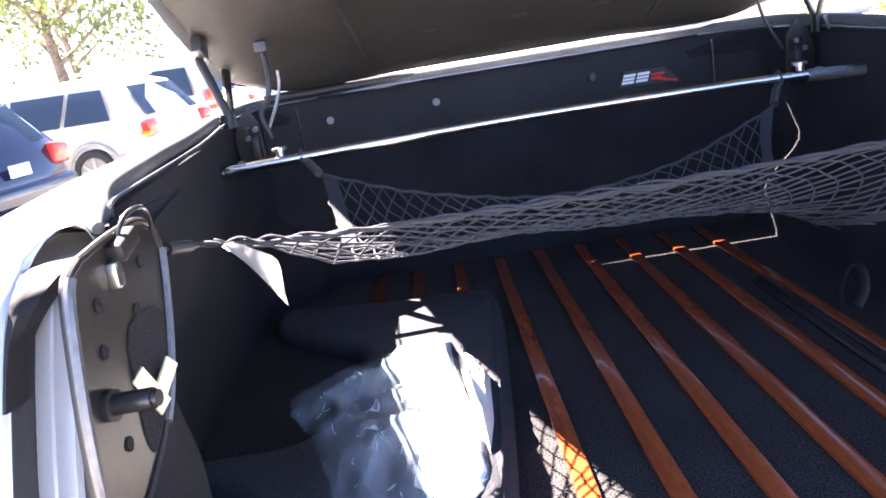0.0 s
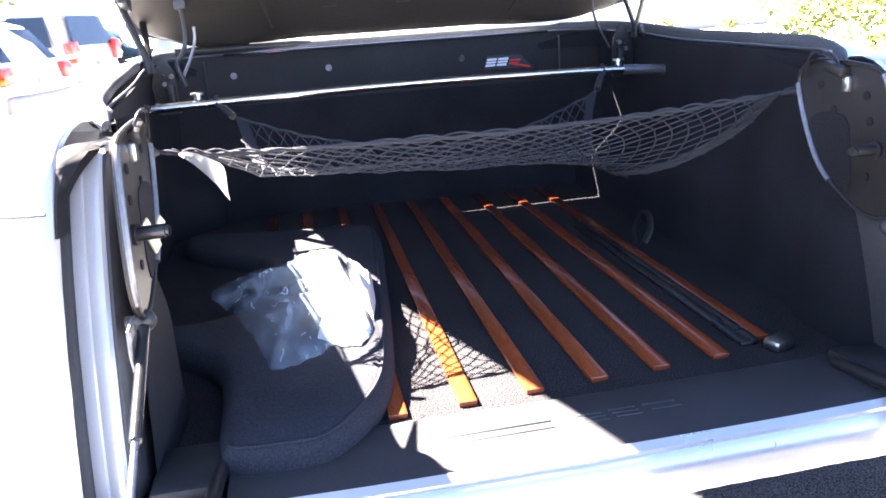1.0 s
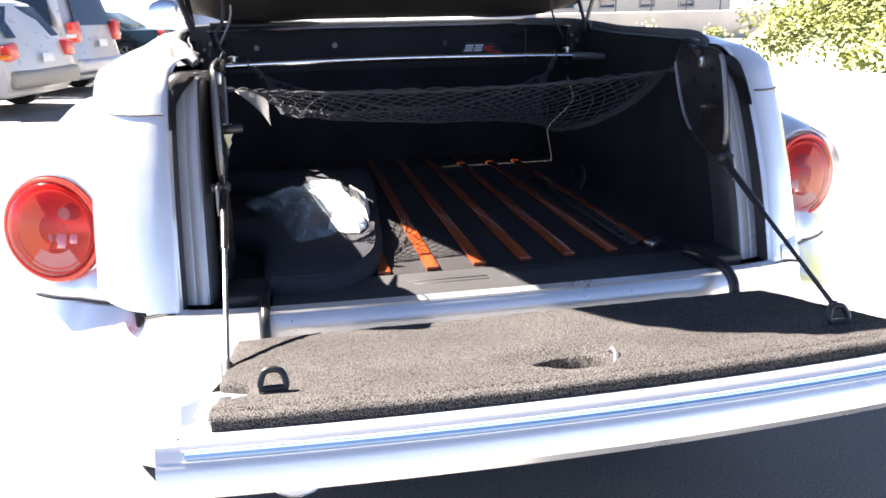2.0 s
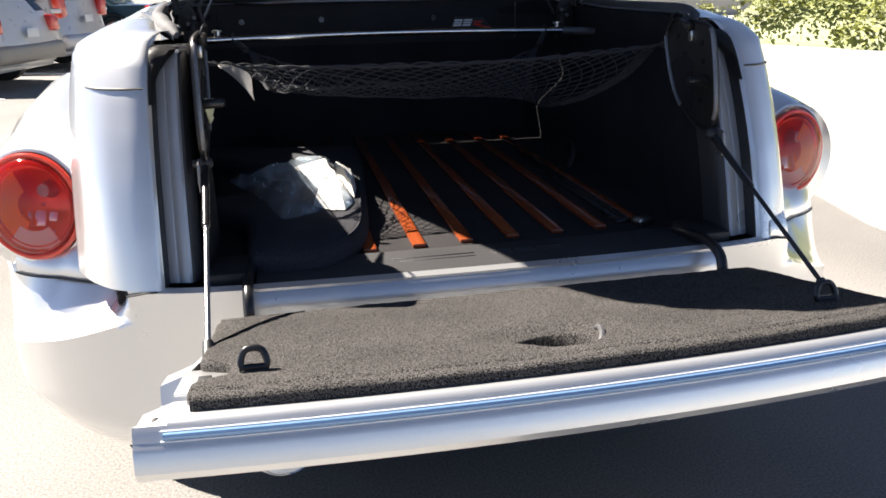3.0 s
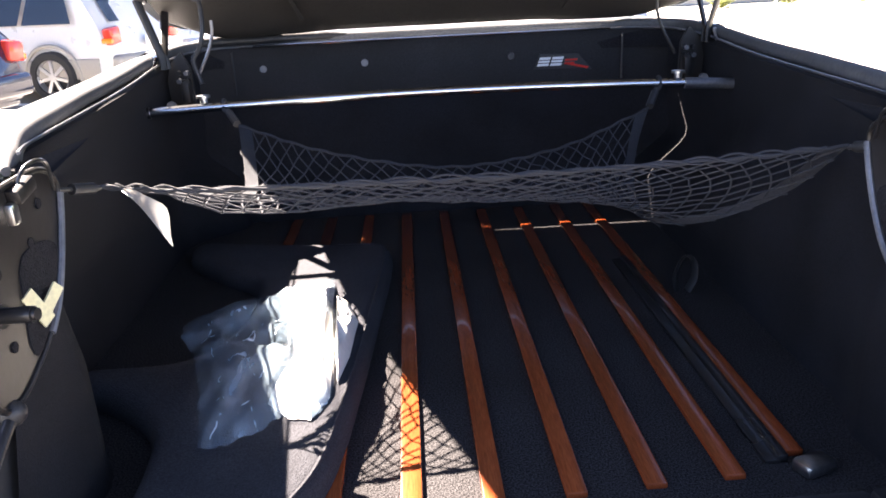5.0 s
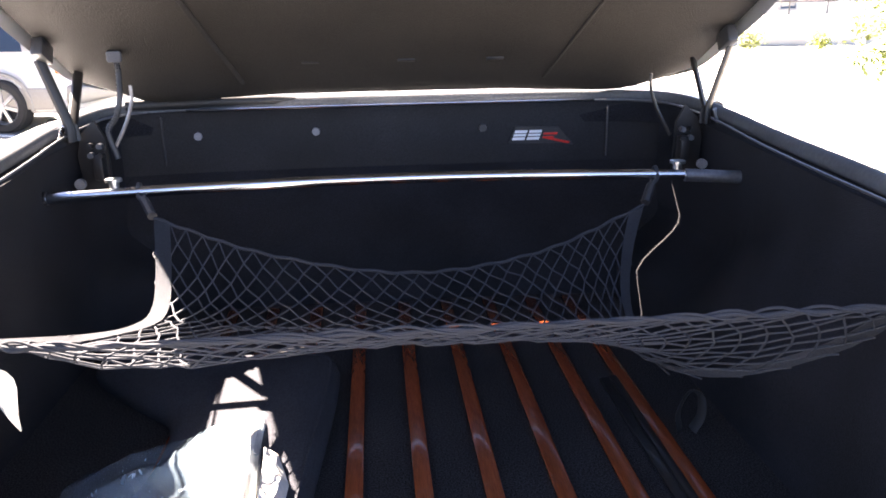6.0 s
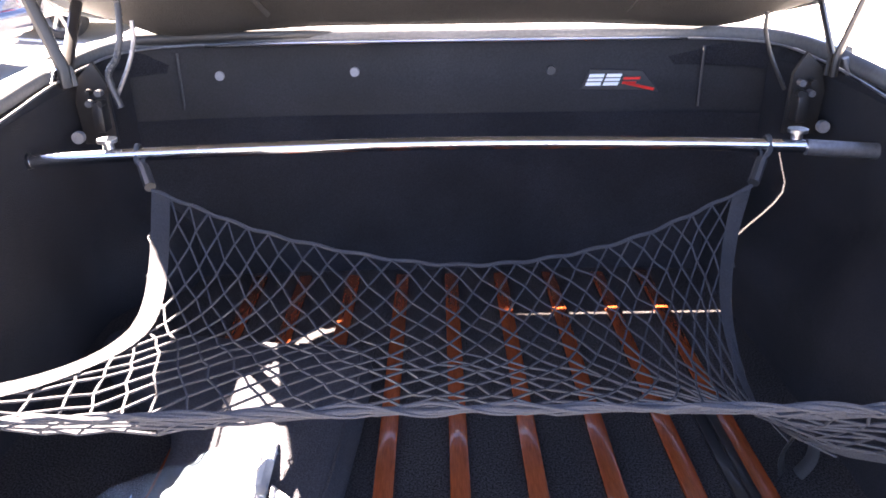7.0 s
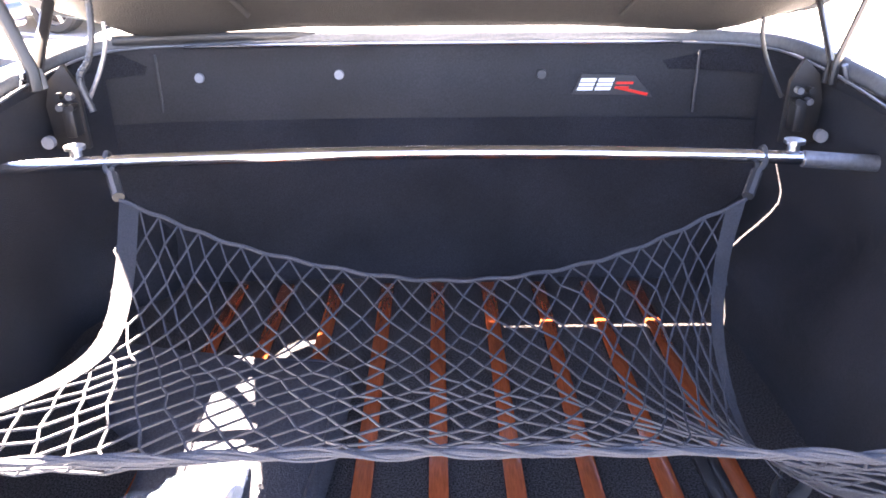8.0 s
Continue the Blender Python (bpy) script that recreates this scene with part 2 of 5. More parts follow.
def grid(bm, rows, closed=False, cap=False):
    """Faces between rows of points."""
    vs = [[bm.verts.new(p) for p in row] for row in rows]
    for r0, r1 in zip(vs, vs[1:]):
        n = len(r0)
        for i in range(n if closed else n - 1):
            j = (i + 1) % n
            bm.faces.new((r0[i], r0[j], r1[j], r1[i]))
    if cap:
        bm.faces.new(vs[0][::-1])
        bm.faces.new(vs[-1])
    return vs


def smooth_path(points, n):
    """n points along a smooth curve through the given ones."""
    p = [Vector(q) for q in points]
    p = [2 * p[0] - p[1]] + p + [2 * p[-1] - p[-2]]
    out = []
    for k in range(n):
        s = k / (n - 1) * (len(p) - 3)
        i = min(int(s), len(p) - 4)
        f = s - i
        a, b, c, d = p[i : i + 4]
        out.append(0.5 * (2 * b + (c - a) * f + (2 * a - 5 * b + 4 * c - d) * f * f + (3 * b - a - 3 * c + d) * f**3))
    return out


def tube(bm, points, r, sides=8, flat=1.0, cap=True):
    """A tube along points; flat under 1 squeezes it."""
    pts = [Vector(p) for p in points]
    rows, side = [], None
    for i, p in enumerate(pts):
        d = (pts[min(i + 1, len(pts) - 1)] - pts[max(i - 1, 0)]).normalized()
        if side is None:
            side = d.orthogonal().normalized()
        side = (side - d * side.dot(d)).normalized()
        up = d.cross(side)
        rr = r[i] if isinstance(r, (list, tuple)) else r
        rows.append([p + rr * (math.cos(a) * side + flat * math.sin(a) * up) for a in (2 * math.pi * k / sides for k in range(sides))])
    grid(bm, rows, closed=True, cap=cap)


def slab(bm, outline, z0, z1, bevel=0.0, segments=2, m=None):
    """An upright prism over an outline in x, y."""
    low = [bm.verts.new((x, y, z0)) for x, y in outline]
    face = bm.faces.new(low)
    made = bmesh.ops.extrude_face_region(bm, geom=[face])["geom"]
    top = [v for v in made if isinstance(v, bmesh.types.BMVert)]
    bmesh.ops.translate(bm, verts=top, vec=(0, 0, z1 - z0))
    if bevel:
        tf = [f for f in made if isinstance(f, bmesh.types.BMFace)]
        edges = {e for f in tf for e in f.edges}
        bmesh.ops.bevel(bm, geom=list(edges), offset=bevel, segments=segments, affect="EDGES")
    if m is not None:
        bmesh.ops.transform(bm, matrix=m, verts=bm.verts)


def lerp(table, s):
    """Linear reading of rows (key, value)."""
    if s <= table[0][0]:
        return table[0][1]
    for (a, u), (b, v) in zip(table, table[1:]):
        if s <= b:
            return u + (v - u) * (s - a) / (b - a)
    return table[-1][1]


# ---------------------------------------------------------------- ground and surroundings
FLOOR = 0.72          # top of the cargo floor above the ground


def ground():
    bm = bmesh.new()
    grid(bm, [[(x, y, 0) for x in (-300, -60, -20, 0, 20, 60, 300)] for y in (-300, -60, 0, 20, 60, 300)])
    tagged(part("ground", bm, ASPHALT), "grey asphalt of a parking lot in sun", "ground", kind="structure")


ground()


def parked_car(label, at, heading, paint, length, width, height, tail, style, lower=None, group="cars parked in a row"):
    """A car whose rear is at its own y = 0 and whose nose points to +y, then turned to its heading."""
    car = thing("parked_car", (0, 0, 0), label, "car", group)
    L, W, H = length, width / 2, height
    belt = 0.62 * H if style != "sedan" else 0.66 * H
    if style == "sedan":
        roof = [(0.05, belt), (0.85, belt + 0.02), (1.45, H * 0.97), (2.3, H), (3.0, H * 0.95), (3.75, belt + 0.03)]
        low = [(0.0, 0.28), (-0.02, 0.55), (0.03, belt - 0.05), (0.06, belt)]
        nose = [(3.75, belt + 0.02), (L - 0.15, belt - 0.14), (L, 0.55), (L - 0.02, 0.28)]
    else:
        rake = 0.42 if style == "wagon" else 0.22
        roof = [(0.08, belt), (rake, H * 0.95), (rake + 0.25, H), (2.2, H), (2.9, H * 0.96), (3.6, belt + 0.02)]
        low = [(0.05, 0.30), (-0.02, 0.50), (0.0, 0.62), (0.06, belt)]
        nose = [(3.6, belt + 0.02), (L - 0.2, belt - 0.10), (L, 0.6), (L - 0.02, 0.30)]
    prof = low[:-1] + roof + nose[1:]
    bm = bmesh.new()
    rows = []
    for f in (-1.0, -0.97, -0.85, -0.5, 0, 0.5, 0.85, 0.97, 1.0):
        row = []
        for y, z in prof:
            w = W * (1 - 0.22 * max(0.0, (z - belt) / (H - belt)))
            cy = y + (0.10 if y < L / 2 else -0.14) * abs(f) ** 5
            row.append((w * f, cy, z - (0.03 if z > belt else 0.0) * abs(f) ** 6))
        rows.append(row)
    grid(bm, rows)
    for row in (rows[0], rows[-1]):
        vs = [bm.verts.new(q) for q in row]
        bm.faces.new(vs)
    box(bm, (0, L / 2, 0.30), (width * 0.9, L * 0.94, 0.14), bevel=0.03)
    wpart("body", bm, paint, car)
    wf = lambda z: W * (1 - 0.22 * max(0.0, (z - belt) / (H - belt)))
    for sgn in (-1, 1):
        if style == "sedan":
            panes = [[(1.05, belt + 0.04), (1.52, H * 0.92), (2.2, H * 0.94), (2.2, belt + 0.04)], [(2.26, belt + 0.04), (2.26, H * 0.94), (2.95, H * 0.90), (3.5, belt + 0.05)]]
        else:
            rk = 0.55 if style == "wagon" else 0.35
            panes = [[(rk, belt + 0.05), (rk + 0.12, H * 0.92), (1.15, H * 0.93), (1.25, belt + 0.05)], [(1.31, belt + 0.05), (1.21, H * 0.93), (2.05, H * 0.94), (2.1, belt + 0.05)], [(2.16, belt + 0.05), (2.12, H * 0.94), (2.85, H * 0.90), (3.4, belt + 0.06)]]
        for pane in panes:
            bm = bmesh.new()
            bm.faces.new([bm.verts.new((sgn * (wf(z) + 0.012), y, z)) for y, z in pane])
            bmesh.ops.solidify(bm, geom=bm.faces[:], thickness=0.006)
            wpart("window", bm, SMOKED, car, "tinted glass", smooth=False)
        for y in (0.92, L - 0.95):
            wheel(car, (sgn * (W - 0.045), y, 0.33), sgn, 0.33, 0.21)
            bm = bmesh.new()
            tube(bm, [(sgn * (W + 0.004), y + 0.40 * math.cos(a), 0.33 + 0.40 * math.sin(a)) for a in np.linspace(-0.15, math.pi + 0.15, 20)], 0.025, 6)
            wpart("wheel_arch", bm, lower or RUBBER, car)
        bm = bmesh.new()
        zt = belt - 0.12 if style != "suv" else belt - 0.05
        box(bm, (sgn * (W - 0.13), 0.075, zt), (0.24, 0.14, 0.22 if style != "suv" else 0.34), (0, sgn * 8, 0), bevel=0.04)
        lamp = wpart("tail_lamp", bm, tail, car, "red and amber tail lamp")
        bm = bmesh.new()
        box(bm, (sgn * (W - 0.10), 0.085, zt - 0.05), (0.22, 0.15, 0.07), (0, sgn * 8, 0), bevel=0.02)
        under(part("turn_lens", bm, AMBER if style == "wagon" else WHITE, None), lamp)
        bm = bmesh.new()
        tube(bm, [(sgn * (W * 0.72), y, H + 0.035) for y in (0.7, 0.9, 1.8, 2.4, 2.6)], 0.018, 8)
        if style != "sedan":
            wpart("roof_rail", bm, ALLOY, car)
        else:
            bm.free()
        if lower:
            bm = bmesh.new()
            box(bm, (sgn * (W - 0.01), L / 2, 0.42), (0.05, L * 0.9, 0.26), bevel=0.02)
            wpart("side_cladding", bm, lower, car, "contrasting lower cladding")
    bm = bmesh.new()
    ys = (0.14, 0.42) if style == "wagon" else ((0.10, 0.22) if style == "suv" else (0.9, 1.42))
    z0, z1 = (belt + 0.05, H * 0.92)
    bm.faces.new([bm.verts.new(q) for q in ((-W * 0.78, ys[0] - 0.02, z0), (W * 0.78, ys[0] - 0.02, z0), (W * 0.66, ys[1] - 0.03, z1), (-W * 0.66, ys[1] - 0.03, z1))])
    bmesh.ops.solidify(bm, geom=bm.faces[:], thickness=0.006)
    wpart("rear_window", bm, SMOKED, car, "tinted rear glass", smooth=False)
    bm = bmesh.new()
    box(bm, (0, 0.03, 0.46), (width * 0.96, 0.16, 0.24), bevel=0.06, segments=3)
    wpart("rear_bumper", bm, lower or paint, car)
    bm = bmesh.new()
    box(bm, (0, -0.035, 0.72 if style != "suv" else 0.82), (0.30, 0.006, 0.12), bevel=0.002)
    wpart("plate", bm, WHITE, car, "pale plate")
    car.matrix_basis = Matrix.Translation(at) @ Matrix.Rotation(radians(heading), 4, "Z")
    return car


def hedge_bank():
    """Leafy hedge on a low bank beside the lot."""
    rng = np.random.default_rng(4)
    n = 6000
    a, b = np.array((8.9, 14.0)), np.array((13.5, 2.5))
    t = rng.random(n)
    off = rng.random(n) * 3.4
    base = a + (b - a) * t[:, None]
    away = np.array((0.97, 0.24))
    xy = base + away * off[:, None]
    top = 0.9 + 0.75 * off + 0.35 * np.sin(t * 21) + 0.25 * np.sin(t * 47 + 1)
    z = 0.05 + top * np.sqrt(rng.random(n))
    verts, faces = [], []
    for i in range(n):
        for _ in range(5):
            c = Vector((xy[i, 0], xy[i, 1], z[i])) + Vector(rng.normal(0, 0.09, 3))
            d = Vector(rng.normal(0, 1, 3)).normalized()
            e = d.orthogonal().normalized()
            l, w = 0.085 + 0.06 * rng.random(), 0.032
            k = len(verts)
            verts += [c, c + d * l * 0.5 + e * w, c + d * l, c + d * l * 0.5 - e * w]
            faces.append((k, k + 1, k + 2, k + 3))
    me = bpy.data.meshes.new("hedge")
    me.from_pydata([tuple(v) for v in verts], [], faces)
    me.materials.append(LEAF)
    tagged(new("hedge", me), "sunlit green hedge growing on a bank", "hedge", kind="stuff")
    bm = bmesh.new()
    rows = []
    for k in range(20):
        q = a + (b - a) * k / 19
        rows.append([(q[0] + away[0] * o, q[1] + away[1] * o, zz) for o, zz in ((0.15, -0.02), (0.35, 0.45), (1.2, 1.0), (2.4, 1.9), (3.6, 2.9), (9, 3.2))])
    grid(bm, rows)
    tagged(part("bank", bm, LEAF_DARK), "overgrown earth bank behind the lot", "bank", kind="structure")


def pale_pavement():
    bm = bmesh.new()
    slab(bm, [(2.6, -20), (30, -20), (30, 45), (9.6, 45), (4.2, 9.0), (2.6, 2.0)], -0.03, 0.012)
    tagged(part("pavement", bm, CONCRETE), "pale sunlit concrete pavement", "pavement", kind="structure")


def far_building():
    b = thing("building", (14, 44, 0), "cream stucco building with small windows and a stair rail", "building")
    bm = bmesh.new()
    box(bm, (14, 47, 3.6), (26, 6, 7.2), bevel=0.05)
    wpart("wall", bm, STUCCO, b)
    bm = bmesh.new()
    box(bm, (14, 47, 7.35), (27, 7, 0.3), bevel=0.05)
    wpart("roof", bm, CONCRETE, b)
    for k in range(9):
        for zz in (1.9, 5.0):
            bm = bmesh.new()
            box(bm, (3.2 + 2.6 * k, 43.99, zz), (1.1, 0.10, 1.3), bevel=0.02)
            w = wpart("window", bm, CONCRETE, b)
            bm = bmesh.new()
            box(bm, (3.2 + 2.6 * k, 43.93, zz), (0.9, 0.05, 1.1), bevel=0.01)
            under(part("pane", bm, SMOKED, None, "dark window glass"), w)
    bm = bmesh.new()
    box(bm, (15, 30, 0.55), (12, 4, 1.1), bevel=0.05)
    tagged(part("ramp", bm, CONCRETE), "pale concrete ramp below the building", "ramp", kind="structure")
    rail = thing("handrail", (13, 28, 1.1), "thin metal handrail along the ramp", "handrail")
    for k in range(8):
        bm = bmesh.new()
        cylinder(bm, (9.5 + 1.5 * k, 28.2, 1.1), (9.5 + 1.5 * k, 28.2, 2.05), 0.025, sides=8)
        wpart("post", bm, BLACK_METAL, rail)
    for zz in (2.05, 1.6):
        bm = bmesh.new()
        cylinder(bm, (9.4, 28.2, zz), (20.2, 28.2, zz), 0.03, sides=8)
        wpart("bar", bm, BLACK_METAL, rail)
    for x, y, h in ((10.4, 25.2, 0.45), (12.3, 24.6, 0.6), (15.0, 25.0, 0.5)):
        bush(x, y, h)


def bush(x, y, h):
    rng = np.random.default_rng(int(x * 10))
    verts, faces = [], []
    for _ in range(260):
        c = Vector((x, y, h * 0.55)) + Vector(rng.normal(0, 1, 3)) * h * 0.32
        d = Vector(rng.normal(0, 1, 3)).normalized()
        e = d.orthogonal()
        k = len(verts)
        verts += [c, c + d * 0.07 + e * 0.03, c + d * 0.14, c + d * 0.07 - e * 0.03]
        faces.append((k, k + 1, k + 2, k + 3))
    me = bpy.data.meshes.new("bush")
    me.from_pydata([tuple(v) for v in verts], [], faces)
    me.materials.append(LEAF)
    tagged(new("bush", me), "small green bush on the pale pavement", "bush", "bushes by the ramp")


def tree(x, y, h, spread, seed):
    rng = np.random.default_rng(seed)
    t = thing("tree", (x, y, 0), "leafy tree behind the parked cars", "tree", "trees behind the lot")
    bm = bmesh.new()
    tube(bm, smooth_path([(x, y, 0), (x + 0.1, y, h * 0.25), (x - 0.05, y + 0.1, h * 0.5), (x + 0.1, y, h * 0.8)], 16), [0.22 - 0.011 * k for k in range(16)], 10)
    tips = []
    for k in range(9):
        a = 2.4 * k
        z0 = h * (0.35 + 0.05 * k)
        tip = Vector((x + spread * 0.7 * math.cos(a), y + spread * 0.7 * math.sin(a), z0 + h * 0.2))
        tips.append(tip)
        tube(bm, smooth_path([(x, y, z0), (x + 0.3 * spread * math.cos(a), y + 0.3 * spread * math.sin(a), z0 + h * 0.08), tip], 8), [0.08 - 0.008 * i for i in range(8)], 6)
    wpart("trunk", bm, BARK, t)
    verts, faces = [], []
    tips.append(Vector((x, y, h * 0.85)))
    for _ in range(800):
        q = tips[rng.integers(len(tips))] + Vector(rng.normal(0, 1, 3)) * spread * 0.30
        for _ in range(4):
            c = q + Vector(rng.normal(0, 0.12, 3))
            d = Vector(rng.normal(0, 1, 3)).normalized()
            e = d.orthogonal()
            k = len(verts)
            verts += [c, c + d * 0.10 + e * 0.05, c + d * 0.20, c + d * 0.10 - e * 0.05]
            faces.append((k, k + 1, k + 2, k + 3))
    me = bpy.data.meshes.new("crown")
    me.from_pydata([tuple(v) for v in verts], [], faces)
    me.materials.append(LEAF_DARK)
    under(new("crown", me), t)


def lot_lines():
    for k in range(5):
        bm = bmesh.new()
        y = 5.6 + 3.1 * k
        box(bm, (-5.6, y + 1.3, 0.003), (4.4, 0.11, 0.008), (0, 0, -28))
        tagged(part("parking_line", bm, LINE_PAINT), "white painted parking line on asphalt", "parking line", "parking lines", "structure")


# ---------------------------------------------------------------- the truck
truck = thing("pickup_truck", (0, 1.0, 0), "silver pickup truck with open tailgate and raised bed lid", "truck")

# The rear outline leans forward as it rises: y for a height.
REAR = [(0.40, -0.02), (0.55, -0.05), (0.66, -0.060), (0.74, -0.040), (0.82, -0.016), (0.90, 0.013), (0.97, 0.045), (1.03, 0.077), (1.07, 0.102), (1.093, 0.118), (1.104, 0.136), (1.113, 0.172), (1.125, 0.265), (1.13, 0.36)]
# The rail's inner edge in plan, from the rear corner to the front middle.
RAIL = [(0.494, 0.205), (0.503, 0.235), (0.519, 0.285), (0.527, 0.345), (0.541, 0.465), (0.562, 0.647), (0.582, 0.80), (0.602, 0.95), (0.618, 1.10), (0.620, 1.25), (0.596, 1.36), (0.50, 1.413), (0.25, 1.436), (0.0, 1.440)]
# The rubber seal on that edge.
SEAL = [(0.507, 0.212), (0.519, 0.242), (0.536, 0.290), (0.547, 0.350), (0.567, 0.468), (0.596, 0.648), (0.616, 0.80), (0.633, 0.95), (0.644, 1.10), (0.643, 1.26), (0.612, 1.375), (0.505, 1.432), (0.25, 1.4515), (0.0, 1.4540)]
RAIL_Z = 1.138


def rail_z(y):
    return RAIL_Z + 0.025 * max(0.0, (y - 0.9) / 0.55) - 0.012 * max(0.0, (0.36 - y) / 0.11) ** 1.5


def quarter(side):
    """The painted panel beside the opening, with the bed's outer side and the rounded rail top."""
    bm = bmesh.new()
    rows = []
    seal = smooth_path([(x, y, rail_z(y)) for x, y in SEAL[:11]], 60)
    for k in range(25):
        z = 0.735 + (1.108 - 0.735) * k / 24
        y0 = lerp(REAR, z)
        lean = max(0.0, (z - 0.95) / 0.18)
        half = (0.712 if side < 0 else 0.672) - 0.012 * lean * lean
        turn_in = 0.0 if side < 0 else 0.012
        path = [(0.545, y0 + 0.004), (0.556, y0 - 0.004), (0.59 - 0.4 * turn_in, y0 + 0.004), (0.64 - turn_in, y0 + 0.035), (half - 0.02, y0 + 0.11), (half + 0.004, y0 + 0.22), (half + 0.026, max(0.72, y0 + 0.35)), (half + 0.055, 1.2), (half + 0.055, 1.75)]
        rows.append([Vector((side * x, y, z)) for x, y, _ in smooth_path([(*p, 0) for p in path], 41)])
    last = rows[-1]
    start = last[0].y
    for f, lift in ((0.12, 0.006), (0.3, 0.012), (0.55, 0.0145), (0.8, 0.012), (0.95, 0.004), (1.0, -0.008)):
        row = []
        for p in last:
            k = min(1.0, max(0.0, (p.y - start) / (1.36 - start))) ** 0.8
            q = seal[min(59, int(k * 59))]
            goal = Vector((side * (q.x + 0.006), max(q.y, p.y if p.y > 1.36 else 0) , q.z))
            m = p.lerp(goal, f)
            row.append(Vector((m.x, m.y, p.z + (goal.z - p.z) * math.sin(f * math.pi / 2) + lift)))
        rows.append(row)
    grid(bm, rows)
    ob = wpart("quarter_panel", bm, PAINT, truck)
    bm = bmesh.new()
    y1 = lerp(REAR, 1.045)
    seam = smooth_path([(side * 0.556, y1 - 0.004, 1.045), (side * 0.59, y1 + 0.003, 1.045), (side * (0.64 if side < 0 else 0.628), y1 + 0.033, 1.045), (side * (0.683 if side < 0 else 0.645), y1 + (0.105 if side < 0 else 0.085), 1.045)], 14)
    tube(bm, seam, 0.0022, 6)
    under(part("panel_gap", bm, SEAL_RUBBER, None), ob)
    if side > 0:
        ob.location.x -= 0.014
    return ob


def lamp_frame(side):
    at = Vector((-0.797 if side < 0 else 0.780, 0.204 if side < 0 else 0.222, 0.828 if side < 0 else 0.835))
    return Matrix.Translation(at) @ Vector((side * (0.36 if side < 0 else 0.27), -1, 0.12)).to_track_quat("Z", "Y").to_matrix().to_4x4()


def fender(side):
    """The bulging rear fender, whose rounded end carries the lamp."""
    bm = bmesh.new()
    turn = lamp_frame(side)
    n = 40
    angles = [2 * math.pi * k / n for k in range(n)]
    rows = []
    for y, cx, cz, rx, rz in ((0.262, 0.79, 0.805, 0.120, 0.134), (0.31, 0.79, 0.795, 0.127, 0.155), (0.40, 0.795, 0.775, 0.132, 0.188), (0.55, 0.815, 0.76, 0.140, 0.225), (0.85, 0.835, 0.75, 0.148, 0.260), (1.25, 0.838, 0.745, 0.150, 0.255), (1.7, 0.83, 0.74, 0.14, 0.225), (2.1, 0.80, 0.72, 0.12, 0.18)):
        rows.append([Vector((side * (cx + rx * math.cos(a)), y, cz + rz * math.sin(a))) for a in angles])
    def turned(r, h):
        out = []
        for a in angles:
            w = Vector((side * math.cos(a), 0, math.sin(a)))
            loc = turn.to_3x3().inverted() @ w
            loc = Vector((loc.x, loc.y, 0)).normalized()
            out.append(turn @ (loc * r + Vector((0, 0, h))))
        return out
    grid(bm, [turned(0.06, -0.03), turned(0.092, -0.026), turned(0.101, -0.004), turned(0.106, -0.006), turned(0.114, -0.022)] + rows, closed=True)
    return wpart("fender", bm, PAINT, truck)


